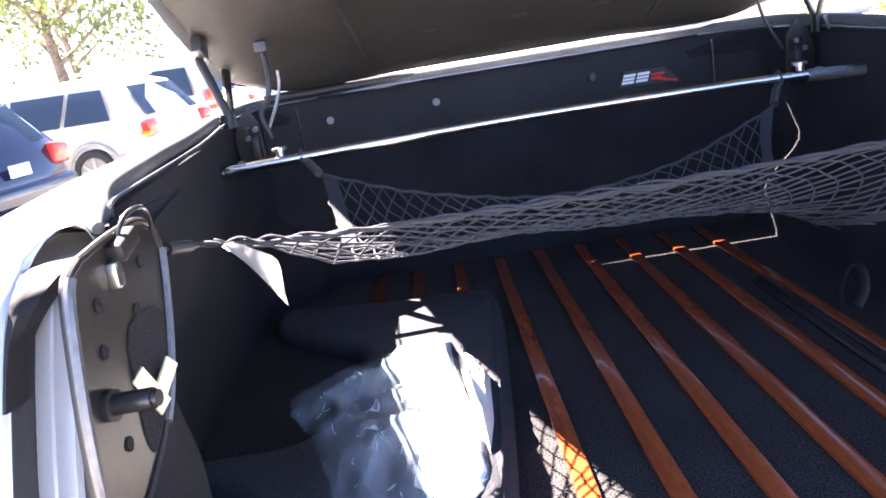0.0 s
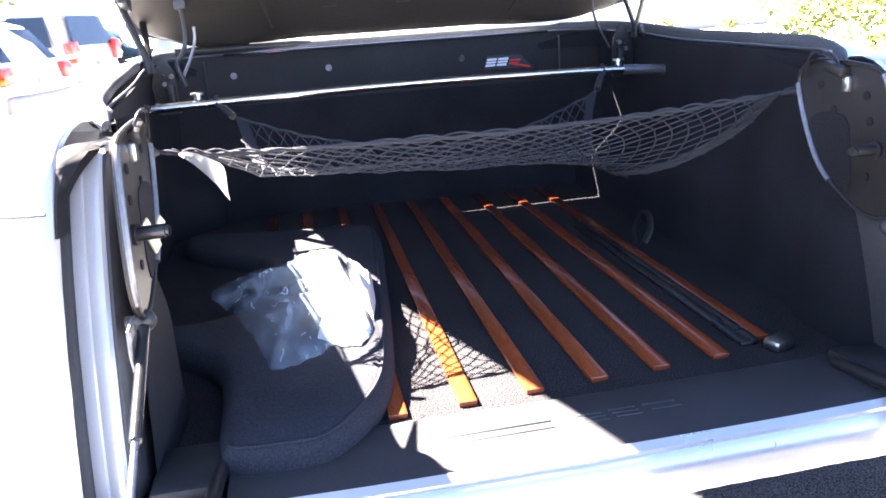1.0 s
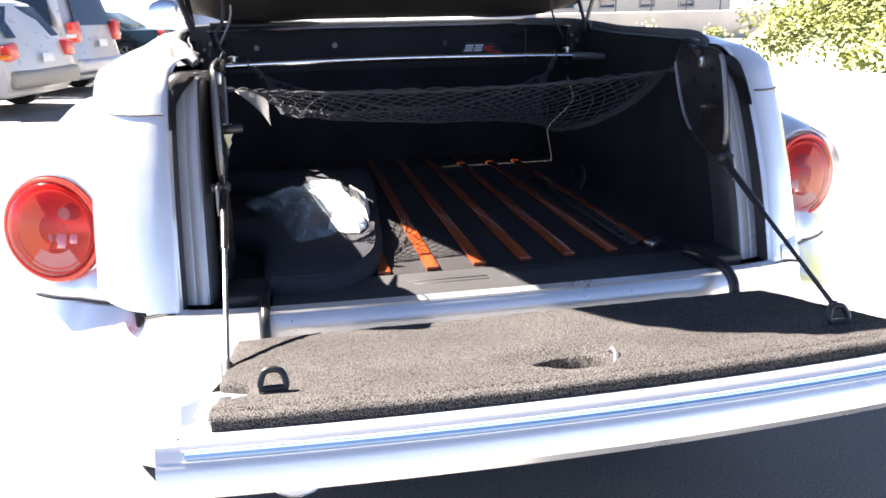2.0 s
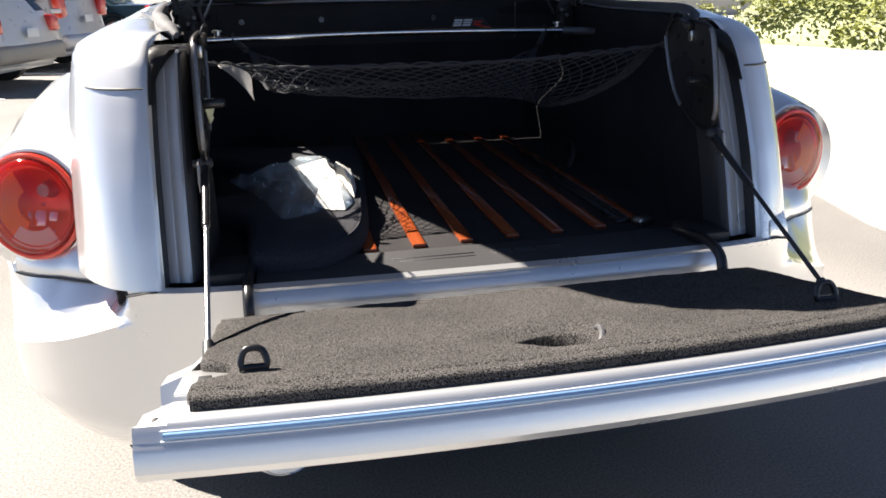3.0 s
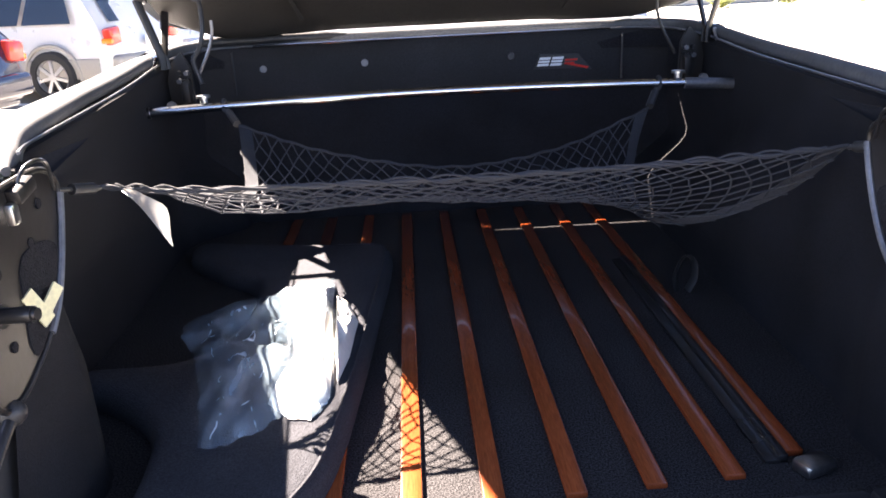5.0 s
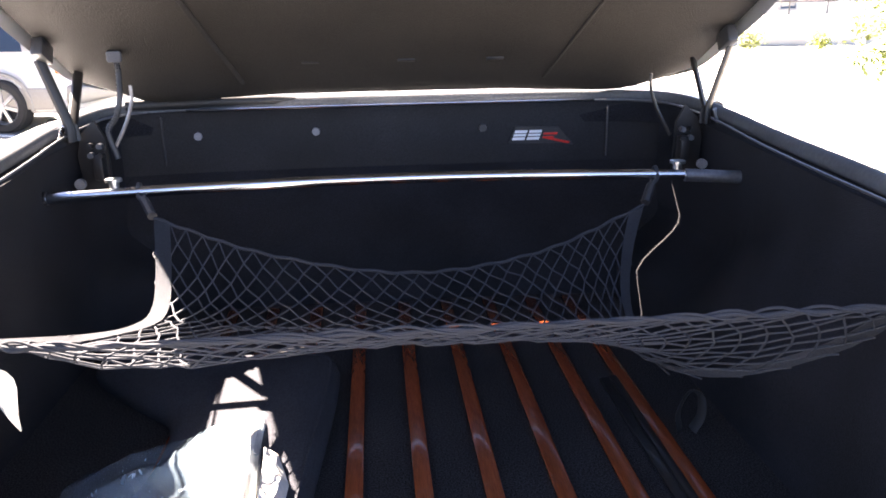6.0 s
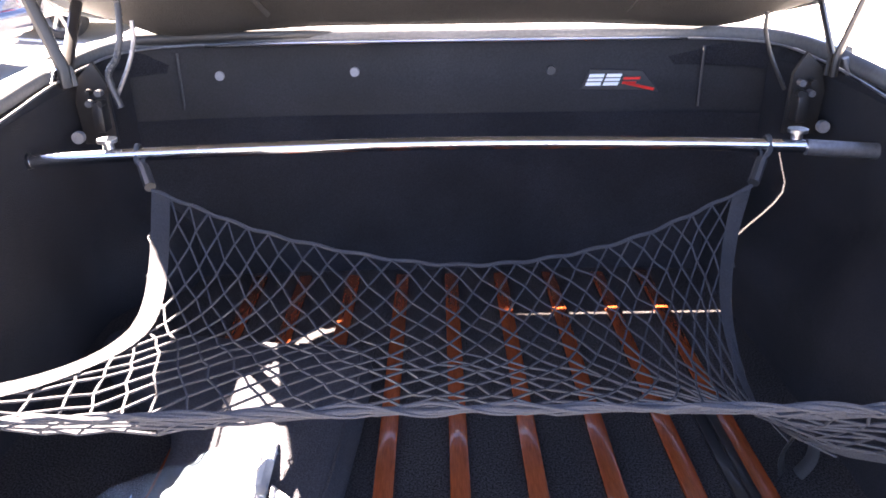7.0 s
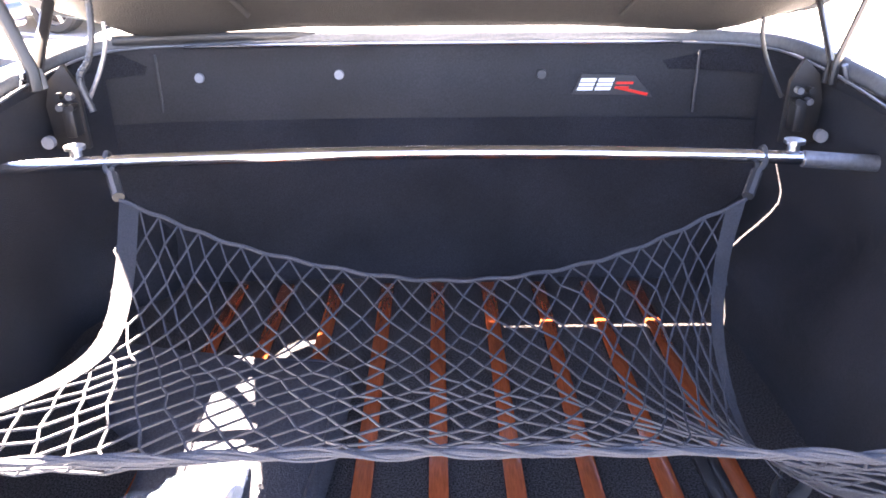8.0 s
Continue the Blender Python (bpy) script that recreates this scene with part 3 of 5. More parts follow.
def tail_lamp(side):
    turn = lamp_frame(side)
    R = 0.090 if side < 0 else 0.085
    def dome(bm, r, h, base=0.0, n=9, s=40):
        rows = [[turn @ Vector((r * math.cos(k / n * math.pi / 2) * math.cos(a), r * math.cos(k / n * math.pi / 2) * math.sin(a), base + h * math.sin(k / n * math.pi / 2))) for a in (2 * math.pi * i / s for i in range(s))] for k in range(n)]
        rows.insert(0, [turn @ Vector((r * math.cos(a), r * math.sin(a), base - 0.04)) for a in (2 * math.pi * i / s for i in range(s))])
        grid(bm, rows, closed=True, cap=True)
    bm = bmesh.new()
    ring = [turn @ Vector(((R + 0.004) * math.cos(a), (R + 0.004) * math.sin(a), 0.0)) for a in (2 * math.pi * i / 48 for i in range(49))]
    tube(bm, ring, 0.005, 8)
    lamp = wpart("tail_lamp", bm, RED_LAMP, truck, "round red and amber tail lamp")
    bm = bmesh.new()
    dome(bm, R, 0.028)
    under(part("lens", bm, LAMP_LENS, None, "glossy red lens"), lamp)
    def spin(prof, n=44):
        bm = bmesh.new()
        grid(bm, [[turn @ Vector((r * math.cos(t), r * math.sin(t), h)) for t in (2 * math.pi * k / n for k in range(n))] for r, h in prof], closed=True)
        return bm
    under(part("reflector", spin([(0.086, 0.0), (0.082, -0.012), (0.070, -0.022), (0.050, -0.029), (0.025, -0.033), (0.004, -0.034)]), RED_BOWL, None, "red-tinted reflector bowl"), lamp)
    under(part("inner_ring", spin([(0.070, -0.006), (0.073, -0.002), (0.076, -0.001), (0.078, -0.006)]), RED_BOWL, None, "raised inner ring"), lamp)
    bm = bmesh.new()
    cylinder(bm, turn @ Vector((0.022, 0.030, -0.030)), turn @ Vector((0.022, 0.030, -0.006)), 0.017, 0.012)
    under(part("bulb", bm, STEEL_SATIN, None, "bulb behind the lens"), lamp)
    for x, y, w, h in ((-0.026, -0.022, 0.020, 0.022), (0.001, -0.025, 0.026, 0.030), (0.029, -0.021, 0.018, 0.020), (0.0, -0.050, 0.062, 0.008)):
        bm = bmesh.new()
        box(bm, (0, 0, 0), (w, h, 0.012), bevel=0.004)
        bmesh.ops.transform(bm, matrix=turn @ pose(x, y, -0.022, -14, 0, 0), verts=bm.verts)
        under(part("cell", bm, CHROME, None, "bright reflector cell"), lamp)
    def sector(r0, r1, a0, a1, h):
        bm = bmesh.new()
        ts = np.linspace(radians(a0), radians(a1), 16)
        grid(bm, [[turn @ Vector((r * math.cos(t), r * math.sin(t), h)) for t in ts] for r in np.linspace(r0, r1, 5)])
        bmesh.ops.solidify(bm, geom=bm.faces[:], thickness=0.003)
        return bm
    out = (-70, 62) if side > 0 else (118, 250)
    under(part("turn_lens", sector(0.030, 0.080, *out, -0.004), AMBER, None, "amber turn segment"), lamp)
    under(part("reverse_lens", sector(0.046, 0.080, -128, -52, -0.002), WHITE, None, "clear reversing segment"), lamp)
    return lamp


def bumper():
    """Rounded bumper with a scooped shelf in each upper corner, under the fender."""
    bm = bmesh.new()
    path = smooth_path([(0.0, -0.075, 0), (0.3, -0.071, 0), (0.52, -0.055, 0), (0.68, 0.0, 0), (0.80, 0.095, 0), (0.885, 0.235, 0), (0.93, 0.475, 0), (0.94, 0.875, 0)], 71)
    rows = []
    for v in [k / 14 for k in range(14)] + [0.97, 1.0, 1.03, 1.07, 1.14, 1.24, 1.36, 1.5, 1.65, 1.8, 1.92, 2.0]:
        out = []
        for p in path:
            corner = min(1.0, max(0.0, (p.x - 0.60) / 0.08))
            corner = corner * corner * (3 - 2 * corner)
            lip = lerp([(0.0, 0.680), (0.62, 0.676), (0.70, 0.645), (0.80, 0.608), (0.88, 0.570), (0.94, 0.558)], p.x)
            top = lerp([(0.0, 0.732), (0.57, 0.732), (0.64, 0.716), (0.72, 0.700), (0.94, 0.692)], p.x)
            f = max(0.0, v - 1)
            z = 0.338 + (lip - 0.338) * min(v, 1.0) + (top - lip) * f
            tuck = max(0.0, (0.49 - z) / 0.15)
            k = lerp([(0.0, 0.088), (0.72, 0.088), (0.80, 0.070), (0.885, 0.022), (0.94, 0.0)], p.x) * f**0.66 * corner
            out.append(Vector((p.x * (1 - 0.09 * tuck - 0.10 * tuck**4) - 0.62 * k, p.y + 0.10 * tuck**2 + k, z)))
        rows.append([Vector((-p.x, p.y, p.z)) for p in reversed(out[1:])] + out)
    rows.append([Vector((p.x * 0.99, p.y + 0.012, p.z + 0.005)) for p in rows[-1]])
    rows.append([Vector((p.x * 0.86, p.y + (0.10 if abs(p.x) > 0.62 else 0.018), p.z - (0.0 if abs(p.x) > 0.62 else 0.012))) for p in rows[-2]])
    grid(bm, rows)
    bump = wpart("rear_bumper", bm, PAINT, truck)
    top = [p for p in rows[-3] if 0.545 < p.x < 0.86]
    for sgn in (-1, 1):
        bm = bmesh.new()
        tube(bm, [(sgn * p.x, p.y - 0.0015, p.z + 0.0025) for p in top], 0.0020, 6)
        under(part("panel_gap", bm, SEAL_RUBBER, None, "dark gap above the bumper"), bump)
        bm = bmesh.new()
        grid(bm, [[(sgn * p.x, p.y + back, p.z + rise) for p in top] for back, rise in ((0.004, 0.003), (0.004, 0.012), (0.010, 0.030), (0.026, 0.052), (0.06, 0.085))])
        wpart("fender_skirt", bm, PAINT, truck)
    return bump


for s in (-1, 1):
    quarter(s), fender(s), tail_lamp(s)
bumper()


def cab():
    """Cab, hood and front fenders ahead of the bed, and the deck behind the cab."""
    bm = bmesh.new()
    rows = []
    for x in np.linspace(-0.60, 0.60, 21):
        f = (x / 0.6) ** 2
        rows.append([(x, y, z - 0.012 * f) for y, z in ((1.468, 1.155), (1.472, 1.164), (1.49, 1.168), (1.60, 1.172), (1.75, 1.174))])
    grid(bm, rows)
    deck = wpart("rear_deck", bm, PAINT, truck, "silver deck behind the cab")
    bm = bmesh.new()
    tube(bm, [(x, 1.62 - 0.06 * (x / 0.4) ** 2, 1.178) for x in np.linspace(-0.36, 0.34, 20)], 0.010, 8, 0.6)
    under(part("deck_bead", bm, WHITE, None), deck)
    bm = bmesh.new()
    box(bm, (0.0, 1.61, 1.186), (0.035, 0.015, 0.012), bevel=0.003)
    under(part("lock_tab", bm, STEEL, None), deck)
    prof = [(1.76, 0.45), (1.76, 1.165), (1.95, 1.19), (2.20, 1.56), (2.55, 1.61), (2.95, 1.58), (3.45, 1.20), (3.7, 1.16), (4.3, 1.10), (4.62, 0.95), (4.70, 0.70), (4.66, 0.40)]
    bm = bmesh.new()
    rows = []
    for k, f in enumerate(np.linspace(-1, 1, 15)):
        row = []
        for y, z in prof:
            w = 0.76 if z <= 1.2 else 0.76 - 0.42 * (z - 1.2)
            w *= 1 - 0.25 * max(0.0, (y - 3.9) / 0.8) ** 2
            row.append((w * f, y - 0.10 * abs(f) ** 3 * (1 if y > 3 else -1), z - 0.05 * abs(f) ** 4 * (z > 1.0)))
        rows.append(row)
    grid(bm, rows)
    for row in (rows[0], rows[-1]):
        bm.faces.new([bm.verts.new(q) for q in row])
    body = wpart("cab", bm, PAINT, truck)
    for sgn in (-1, 1):
        bm = bmesh.new()
        x = sgn * 0.765
        outline = [(2.02, 1.21), (2.22, 1.50), (2.55, 1.555), (2.92, 1.53), (3.30, 1.22)]
        vs = [bm.verts.new((sgn * (0.772 - 0.42 * max(0.0, z - 1.2)), y, z)) for y, z in outline]
        bm.faces.new(vs)
        bmesh.ops.solidify(bm, geom=bm.faces[:], thickness=0.004)
        under(part("side_window", bm, SMOKED, None, "dark side window", smooth=False), body)
        bm = bmesh.new()
        rows = [[(sgn * (0.70 + 0.28 * math.sin(a) ** 0.8), y, 0.55 + (0.42 + 0.06 * math.sin(math.pi * (y - 2.9) / 1.7)) * math.cos(a) ** 0.7 if a < 1.5 else 0.55) for a in np.linspace(0, math.pi / 2, 10)] for y in np.linspace(2.9, 4.55, 12)]
        grid(bm, rows)
        wpart("front_fender", bm, PAINT, truck)
        bm = bmesh.new()
        m = Matrix.Translation((sgn * 0.93, 2.95, 1.235)) @ Matrix.Diagonal((0.10, 0.055, 0.075, 1))
        bmesh.ops.create_uvsphere(bm, u_segments=18, v_segments=12, radius=1, matrix=m)
        tube(bm, [(sgn * 0.76, 2.97, 1.18), (sgn * 0.90, 2.95, 1.21)], 0.02, 8)
        mirror = wpart("door_mirror", bm, PAINT, truck, "silver rounded door mirror")
        bm = bmesh.new()
        m = Matrix.Translation((sgn * 0.93, 2.902, 1.235)) @ Matrix.Diagonal((0.078, 0.012, 0.058, 1))
        bmesh.ops.create_uvsphere(bm, u_segments=18, v_segments=8, radius=1, matrix=m)
        under(part("mirror_glass", bm, CHROME, None, "mirror glass"), mirror)
        for y in (1.05, 3.72):
            wheel(truck, (sgn * 0.81, y, 0.36), sgn, 0.36, 0.25)
    def oval(y, rx, rz, z=0.392):
        return [(-0.383 + rx * math.cos(t), y, z + rz * math.sin(t)) for t in (2 * math.pi * k / 32 for k in range(32))]
    bm = bmesh.new()
    grid(bm, [oval(0.30, 0.039, 0.027), oval(-0.035, 0.042, 0.029), oval(-0.046, 0.0455, 0.032), oval(-0.051, 0.0465, 0.033), oval(-0.053, 0.0445, 0.031), oval(-0.049, 0.041, 0.0275), oval(-0.02, 0.038, 0.0255)], closed=True)
    pipe = wpart("exhaust_pipe", bm, CHROME, truck, "oval chrome exhaust tip")
    # plain black lining and end of the bore
    bm = bmesh.new()
    grid(bm, [oval(-0.02, 0.038, 0.0255), oval(0.18, 0.036, 0.023)], closed=True, cap=True)
    under(part("pipe_bore", bm, RUBBER, None, "black inside of the tip"), pipe)
    bm = bmesh.new()
    box(bm, (0, 1.1, 0.44), (1.2, 1.6, 0.12), bevel=0.03)
    wpart("underbody", bm, RUBBER, truck)


def wheel(parent, at, sgn, r, w, rim_mat=None, spokes=7):
    """A tyre with a spoked rim; sgn tells the outer side on x."""
    x, y, z = at
    def turn(prof, sides=36):
        bm = bmesh.new()
        grid(bm, [[(x + sgn * px, y + pr * math.cos(a), z + pr * math.sin(a)) for a in (2 * math.pi * k / sides for k in range(sides))] for px, pr in prof], closed=True)
        return bm
    tyre = wpart("wheel", turn([(-w / 2, r * 0.6), (-w / 2, r * 0.93), (-w * 0.38, r), (w * 0.38, r), (w / 2, r * 0.93), (w / 2, r * 0.72), (w * 0.42, r * 0.68)]), TYRE, parent, "black tyre on alloy rim")
    bm = turn([(w * 0.40, r * 0.69), (w * 0.45, r * 0.66), (w * 0.30, r * 0.62), (w * 0.1, r * 0.60)])
    for k in range(spokes):
        a = 2 * math.pi * k / spokes
        m = Matrix.Translation((x + sgn * w * 0.34, y, z)) @ Matrix.Rotation(a, 4, "X") @ Matrix.Translation((0, 0, r * 0.34))
        bmesh.ops.create_cube(bm, size=1, matrix=m @ Matrix.Diagonal((w * 0.12, r * 0.13, r * 0.62, 1)))
    cylinder(bm, (x + sgn * w * 0.25, y, z), (x + sgn * w * 0.42, y, z), r * 0.13, sides=16)
    under(part("rim", bm, rim_mat or ALLOY, None, "spoked alloy rim"), tyre)
    bm = bmesh.new()
    cylinder(bm, (x + sgn * w * 0.05, y, z), (x + sgn * w * 0.12, y, z), r * 0.6, sides=20)
    under(part("brake_disc", bm, RUBBER, None), tyre)
    return tyre


def jamb(side):
    """Painted strip and rubber seals down the side of the opening, with a rubber corner on top."""
    n = 26
    zs = [0.735 + (1.098 - 0.735) * k / (n - 1) for k in range(n)]
    bm = bmesh.new()
    grid(bm, [[(side * x, lerp(REAR, z) + dy, z) for x, dy in ((0.5405, 0.032), (0.536, 0.031), (0.527, 0.029), (0.525, 0.0305), (0.523, 0.0285), (0.507, 0.024), (0.503, 0.027), (0.5015, 0.06))] for z in zs])
    ob = wpart("opening_jamb", bm, PAINT_SHADED, truck, "painted strip beside the opening, blue-grey shade in its colour")
    bm = bmesh.new()
    grid(bm, [[(side * x, lerp(REAR, z) + dy, z) for x, dy in ((0.5448, 0.0045), (0.5435, 0.0060), (0.5420, 0.020), (0.5405, 0.036))] for z in zs])
    under(part("gap_seal", bm, SEAL_RUBBER, None, "dark rubber return of the panel gap"), ob)
    bm = bmesh.new()
    rows = []
    for k, z in enumerate(zs + [1.104, 1.108]):
        y = lerp(REAR, min(z, 1.098)) + (0.02 * max(0, k - n + 1))
        rows.append([(side * x, y + dy, z) for x, dy in ((0.504, 0.034), (0.503, 0.028), (0.499, 0.027), (0.494, 0.032), (0.490, 0.043), (0.488, 0.060), (0.487, 0.095))])
    grid(bm, rows)
    under(part("door_seal", bm, SEAL_RUBBER, None, "wide dark rubber seal"), ob)
    bm = bmesh.new()
    rows = []
    for k in range(13):
        f = k / 12
        z = 1.020 + 0.090 * f
        y = lerp(REAR, z)
        wide = 0.010 + 0.045 * max(0.0, (f - 0.35) / 0.65) ** 1.5
        rows.append([(side * (0.549 - wide * g), y + dy, z) for g, dy in ((0.0, 0.008), (0.12, -0.002), (0.4, -0.003), (0.75, 0.004), (1.0, 0.022))])
    grid(bm, rows)
    bmesh.ops.solidify(bm, geom=bm.faces[:], thickness=0.005)
    under(part("corner_seal", bm, SEAL_RUBBER, None, "dark rubber corner cap"), ob)
    bm = bmesh.new()
    slab(bm, [(side * x, y) for x, y in ((0.585, 0.185), (0.525, 0.146), (0.500, 0.152), (0.484, 0.180), (0.480, 0.215), (0.492, 0.238), (0.525, 0.285), (0.600, 0.320))][::side], 1.092, 1.108, 0.006, 3)
    under(part("rail_end", bm, PAINT if side < 0 else SEAL_RUBBER, None, "painted end of the rail"), ob)
    if side > 0:
        ob.location.x -= 0.014


def latch_plate(side):
    """The black steel plate inside the opening with its holes, cut-out and pin."""
    X = 0.472
    def flat(outline, x, thick):
        bm = bmesh.new()
        slab(bm, outline, 0, thick, min(0.002, thick * 0.4), 1)
        bmesh.ops.transform(bm, matrix=Matrix(((0, 0, -side, side * x), (1, 0, 0, 0), (0, 1, 0, 0), (0, 0, 0, 1))), verts=bm.verts)
        return bm
    out = smooth_path([(y, z, 0) for y, z in ((0.115, 1.117), (0.088, 1.104), (0.070, 1.055), (0.056, 1.0), (0.052, 0.955), (0.070, 0.925), (0.105, 0.922), (0.145, 0.936), (0.180, 0.955), (0.210, 0.981), (0.233, 1.015), (0.246, 1.04), (0.259, 1.07), (0.264, 1.10), (0.232, 1.120), (0.17, 1.121), (0.115, 1.117))], 61)[:-1]
    plate = wpart("latch_plate", flat([(p.x, p.y) for p in out], X, 0.006), PLATE, truck, "black steel plate with bolt holes")
    x = side * (X - 0.006)
    bm = bmesh.new()
    tube(bm, [Vector((x, p.x, p.y)) for p in out + out[:1]], 0.0035, 8)
    under(part("rolled_edge", bm, PLATE, None), plate)
    for a, b in ((3, 17), (30, 48)):
        bm = bmesh.new()
        tube(bm, [Vector((x - side * 0.002, p.x, p.y)) for p in out[a:b]], 0.0042, 8)
        under(part("flange_lip", bm, STEEL_SATIN, None, "worn pale flange lip"), plate)
    for y, z in ((0.122, 1.080), (0.183, 1.055), (0.112, 1.047), (0.110, 0.973), (0.215, 1.088), (0.150, 1.000)):
        bm = bmesh.new()
        cylinder(bm, (x, y, z), (x - side * 0.0016, y, z), 0.0058, sides=14)
        under(part("hole", bm, CARPET, None), plate)
    cut = smooth_path([(y, z, 0) for y, z in ((0.149, 1.036), (0.165, 1.050), (0.205, 1.050), (0.233, 1.036), (0.222, 1.008), (0.198, 0.976), (0.165, 0.951), (0.146, 0.945), (0.138, 0.962), (0.142, 0.995), (0.149, 1.036))], 33)[:-1]
    under(part("cut_out", flat([(p.x, p.y) for p in cut], X - 0.006, 0.0015), CARPET, None), plate)
    bm = bmesh.new()
    cylinder(bm, (x, 0.096, 1.012), (x - side * 0.036, 0.092, 1.014), 0.0080)
    cylinder(bm, (x - side * 0.036, 0.092, 1.014), (x - side * 0.040, 0.0915, 1.014), 0.0060)
    cylinder(bm, (x, 0.096, 1.012), (x - side * 0.006, 0.095, 1.012), 0.012)
    under(part("striker_pin", bm, BLACK_METAL, None, "dark striker pin"), plate)
    bm = bmesh.new()
    box(bm, (x - side * 0.003, 0.158, 1.093), (0.010, 0.014, 0.022), bevel=0.003)
    under(part("latch", bm, STEEL, None), plate)
    bm = bmesh.new()
    box(bm, (x - side * 0.006, 0.178, 1.112), (0.016, 0.040, 0.016), (12, 0, 0), bevel=0.004)
    under(part("latch_bracket", bm, PLATE, None), plate)
    bm = bmesh.new()
    tube(bm, smooth_path([(x, 0.170, 1.105), (x - side * 0.010, 0.185, 1.132), (x - side * 0.012, 0.225, 1.130), (x - side * 0.006, 0.245, 1.095)], 16), 0.0022, 8)
    under(part("net_hook", bm, BLACK_METAL, None, "black wire hook"), plate)
    under(part("strut_bracket", flat([(0.030, 0.925), (0.060, 0.930), (0.060, 0.900), (0.045, 0.878), (0.028, 0.88), (0.024, 0.90)], X + 0.004, 0.004), STEEL_SATIN, None, "pale painted strut bracket"), plate)
    if side < 0:
        bm = bmesh.new()
        for c, sz, t in (((x - side * 0.006, 0.158, 0.993), (0.002, 0.016, 0.044), 28), ((x - side * 0.010, 0.176, 0.992), (0.002, 0.015, 0.040), -48)):
            box(bm, c, sz, (t, 0, side * 20))
        under(part("masking_tape", bm, TAPE, None, "crossed strips of yellow masking tape"), plate)
    plate.location += Vector((0, -0.036 if side < 0 else -0.012, 0.006))
    return plate


for s in (-1, 1):
    jamb(s), latch_plate(s)


def bed():
    """Floor, walls and upper front panel of the cargo bed."""
    bm = bmesh.new()
    box(bm, (0, 0.70, FLOOR - 0.02), (1.28, 1.32, 0.04), bevel=0.006)
    floor_ = wpart("bed_floor", bm, BED_CARPET, truck, "black carpeted cargo floor", smooth=False)
    for side in (-1, 1):
        bm = bmesh.new()
        rows = []
        plan = smooth_path([(x, y, 0) for x, y in RAIL[:11]], 34)
        for f in (0, 0.06, 0.14, 0.2, 0.25, 0.3, 0.34, 0.38, 0.42, 0.46, 0.5, 0.54, 0.6, 0.68, 0.76, 0.85, 0.93, 1.0):
            z = FLOOR - 0.01 + (RAIL_Z - FLOOR) * f
            row = []
            for p in plan:
                ease = min(1.0, max(0.0, (p.y - 0.70) / 0.35))
                ease = ease * ease * (3 - 2 * ease)
                flare = min(1.0, max(0.0, (f - 0.40 + 0.17 * ease) / (0.60 - 0.33 * ease)))
                low = min(p.x, 0.525) - 0.022
                if side < 0:
                    wide = min(1.0, max(0.0, (p.y - 0.24) / 0.14)) * min(1.0, max(0.0, (1.28 - p.y) / 0.14))
                    low += (0.618 - low) * wide * wide * (3 - 2 * wide)
                swell = (1 - ease) * (1 - (1 - flare) ** 2.2) + ease * flare * flare * (3 - 2 * flare)
                x = low + (p.x - low) * swell
                if f < 0.05:
                    x -= 0.006
                row.append((side * x, min(p.y, 1.345 + 0.08 * f), z))
            rows.append([(side * 0.478, lerp(REAR, z) + 0.05, z)] + row)
        grid(bm, rows)
        wpart("bed_wall", bm, WALL_CARPET, truck, "black carpeted bed side")
        bm = bmesh.new()
        box(bm, (side * 0.445, 0.02, 0.735), (0.075, 0.10, 0.03), bevel=0.008)
        wpart("floor_corner", bm, RUBBER, truck, "black plastic floor corner")
    bm = bmesh.new()
    across = np.linspace(-0.66, 0.66, 25)
    rows = [[(x, y - 0.022 * (x / 0.6) ** 2 - 0.03 * (x / 0.66) ** 8, z) for x in across] for y, z in ((1.322, 0.70), (1.335, 0.73), (1.36, 0.85), (1.395, 0.97), (1.414, 1.02))]
    grid(bm, rows)
    wpart("bed_front_wall", bm, WALL_CARPET, truck, "black carpeted front bed wall")
    bm = bmesh.new()
    rows = [[(x, y - (0.022 if x < 0 else 0.005) * (x / 0.6) ** 2 - 0.03 * (x / 0.66) ** 8, z) for x in across] for y, z in ((1.4165, 1.008), (1.4175, 1.028), (1.424, 1.07), (1.427, 1.12), (1.428, 1.146), (1.424, 1.156))]
    grid(bm, rows)
    panel = wpart("upper_front_panel", bm, GLOSS_BLACK, truck, "satin black panel above the bar")
    for x, z in ((-0.442, 1.100), (-0.182, 1.102), (0.20, 1.100)):
        bm = bmesh.new()
        y = 1.424 - 0.022 * (x / 0.6) ** 2
        cylinder(bm, (x, y - 0.004, z), (x, y + 0.004, z), 0.0085, 0.0095, sides=18)
        under(part("push_fastener", bm, PLASTIC if x > 0 else PALE_PLASTIC, None), panel)
    for x in (-0.515, 0.488):
        bm = bmesh.new()
        tube(bm, [(x, 1.421 - 0.022 * (x / 0.6) ** 2 - 0.03 * (x / 0.66) ** 8, z) for z in (1.03, 1.07, 1.12, 1.145)], 0.0025, 6)
        under(part("panel_joint", bm, PLASTIC, None), panel)
    # highlight on the weatherstrip, made as an added chrome bead
    bm = bmesh.new()
    tube(bm, [(x, 1.4215 - (0.012 if x < 0 else 0.002) * (x / 0.6) ** 2 - 0.09 * max(0.0, -0.1 - x) ** 2, 1.1575) for x in np.linspace(-0.46, 0.46, 30)], 0.003, 8)
    under(part("lip_highlight", bm, CHROME, None, "thin chrome bead standing for the weatherstrip's highlight"), panel)
    # added tube that stops sun through the left part of the lid slit
    bm = bmesh.new()
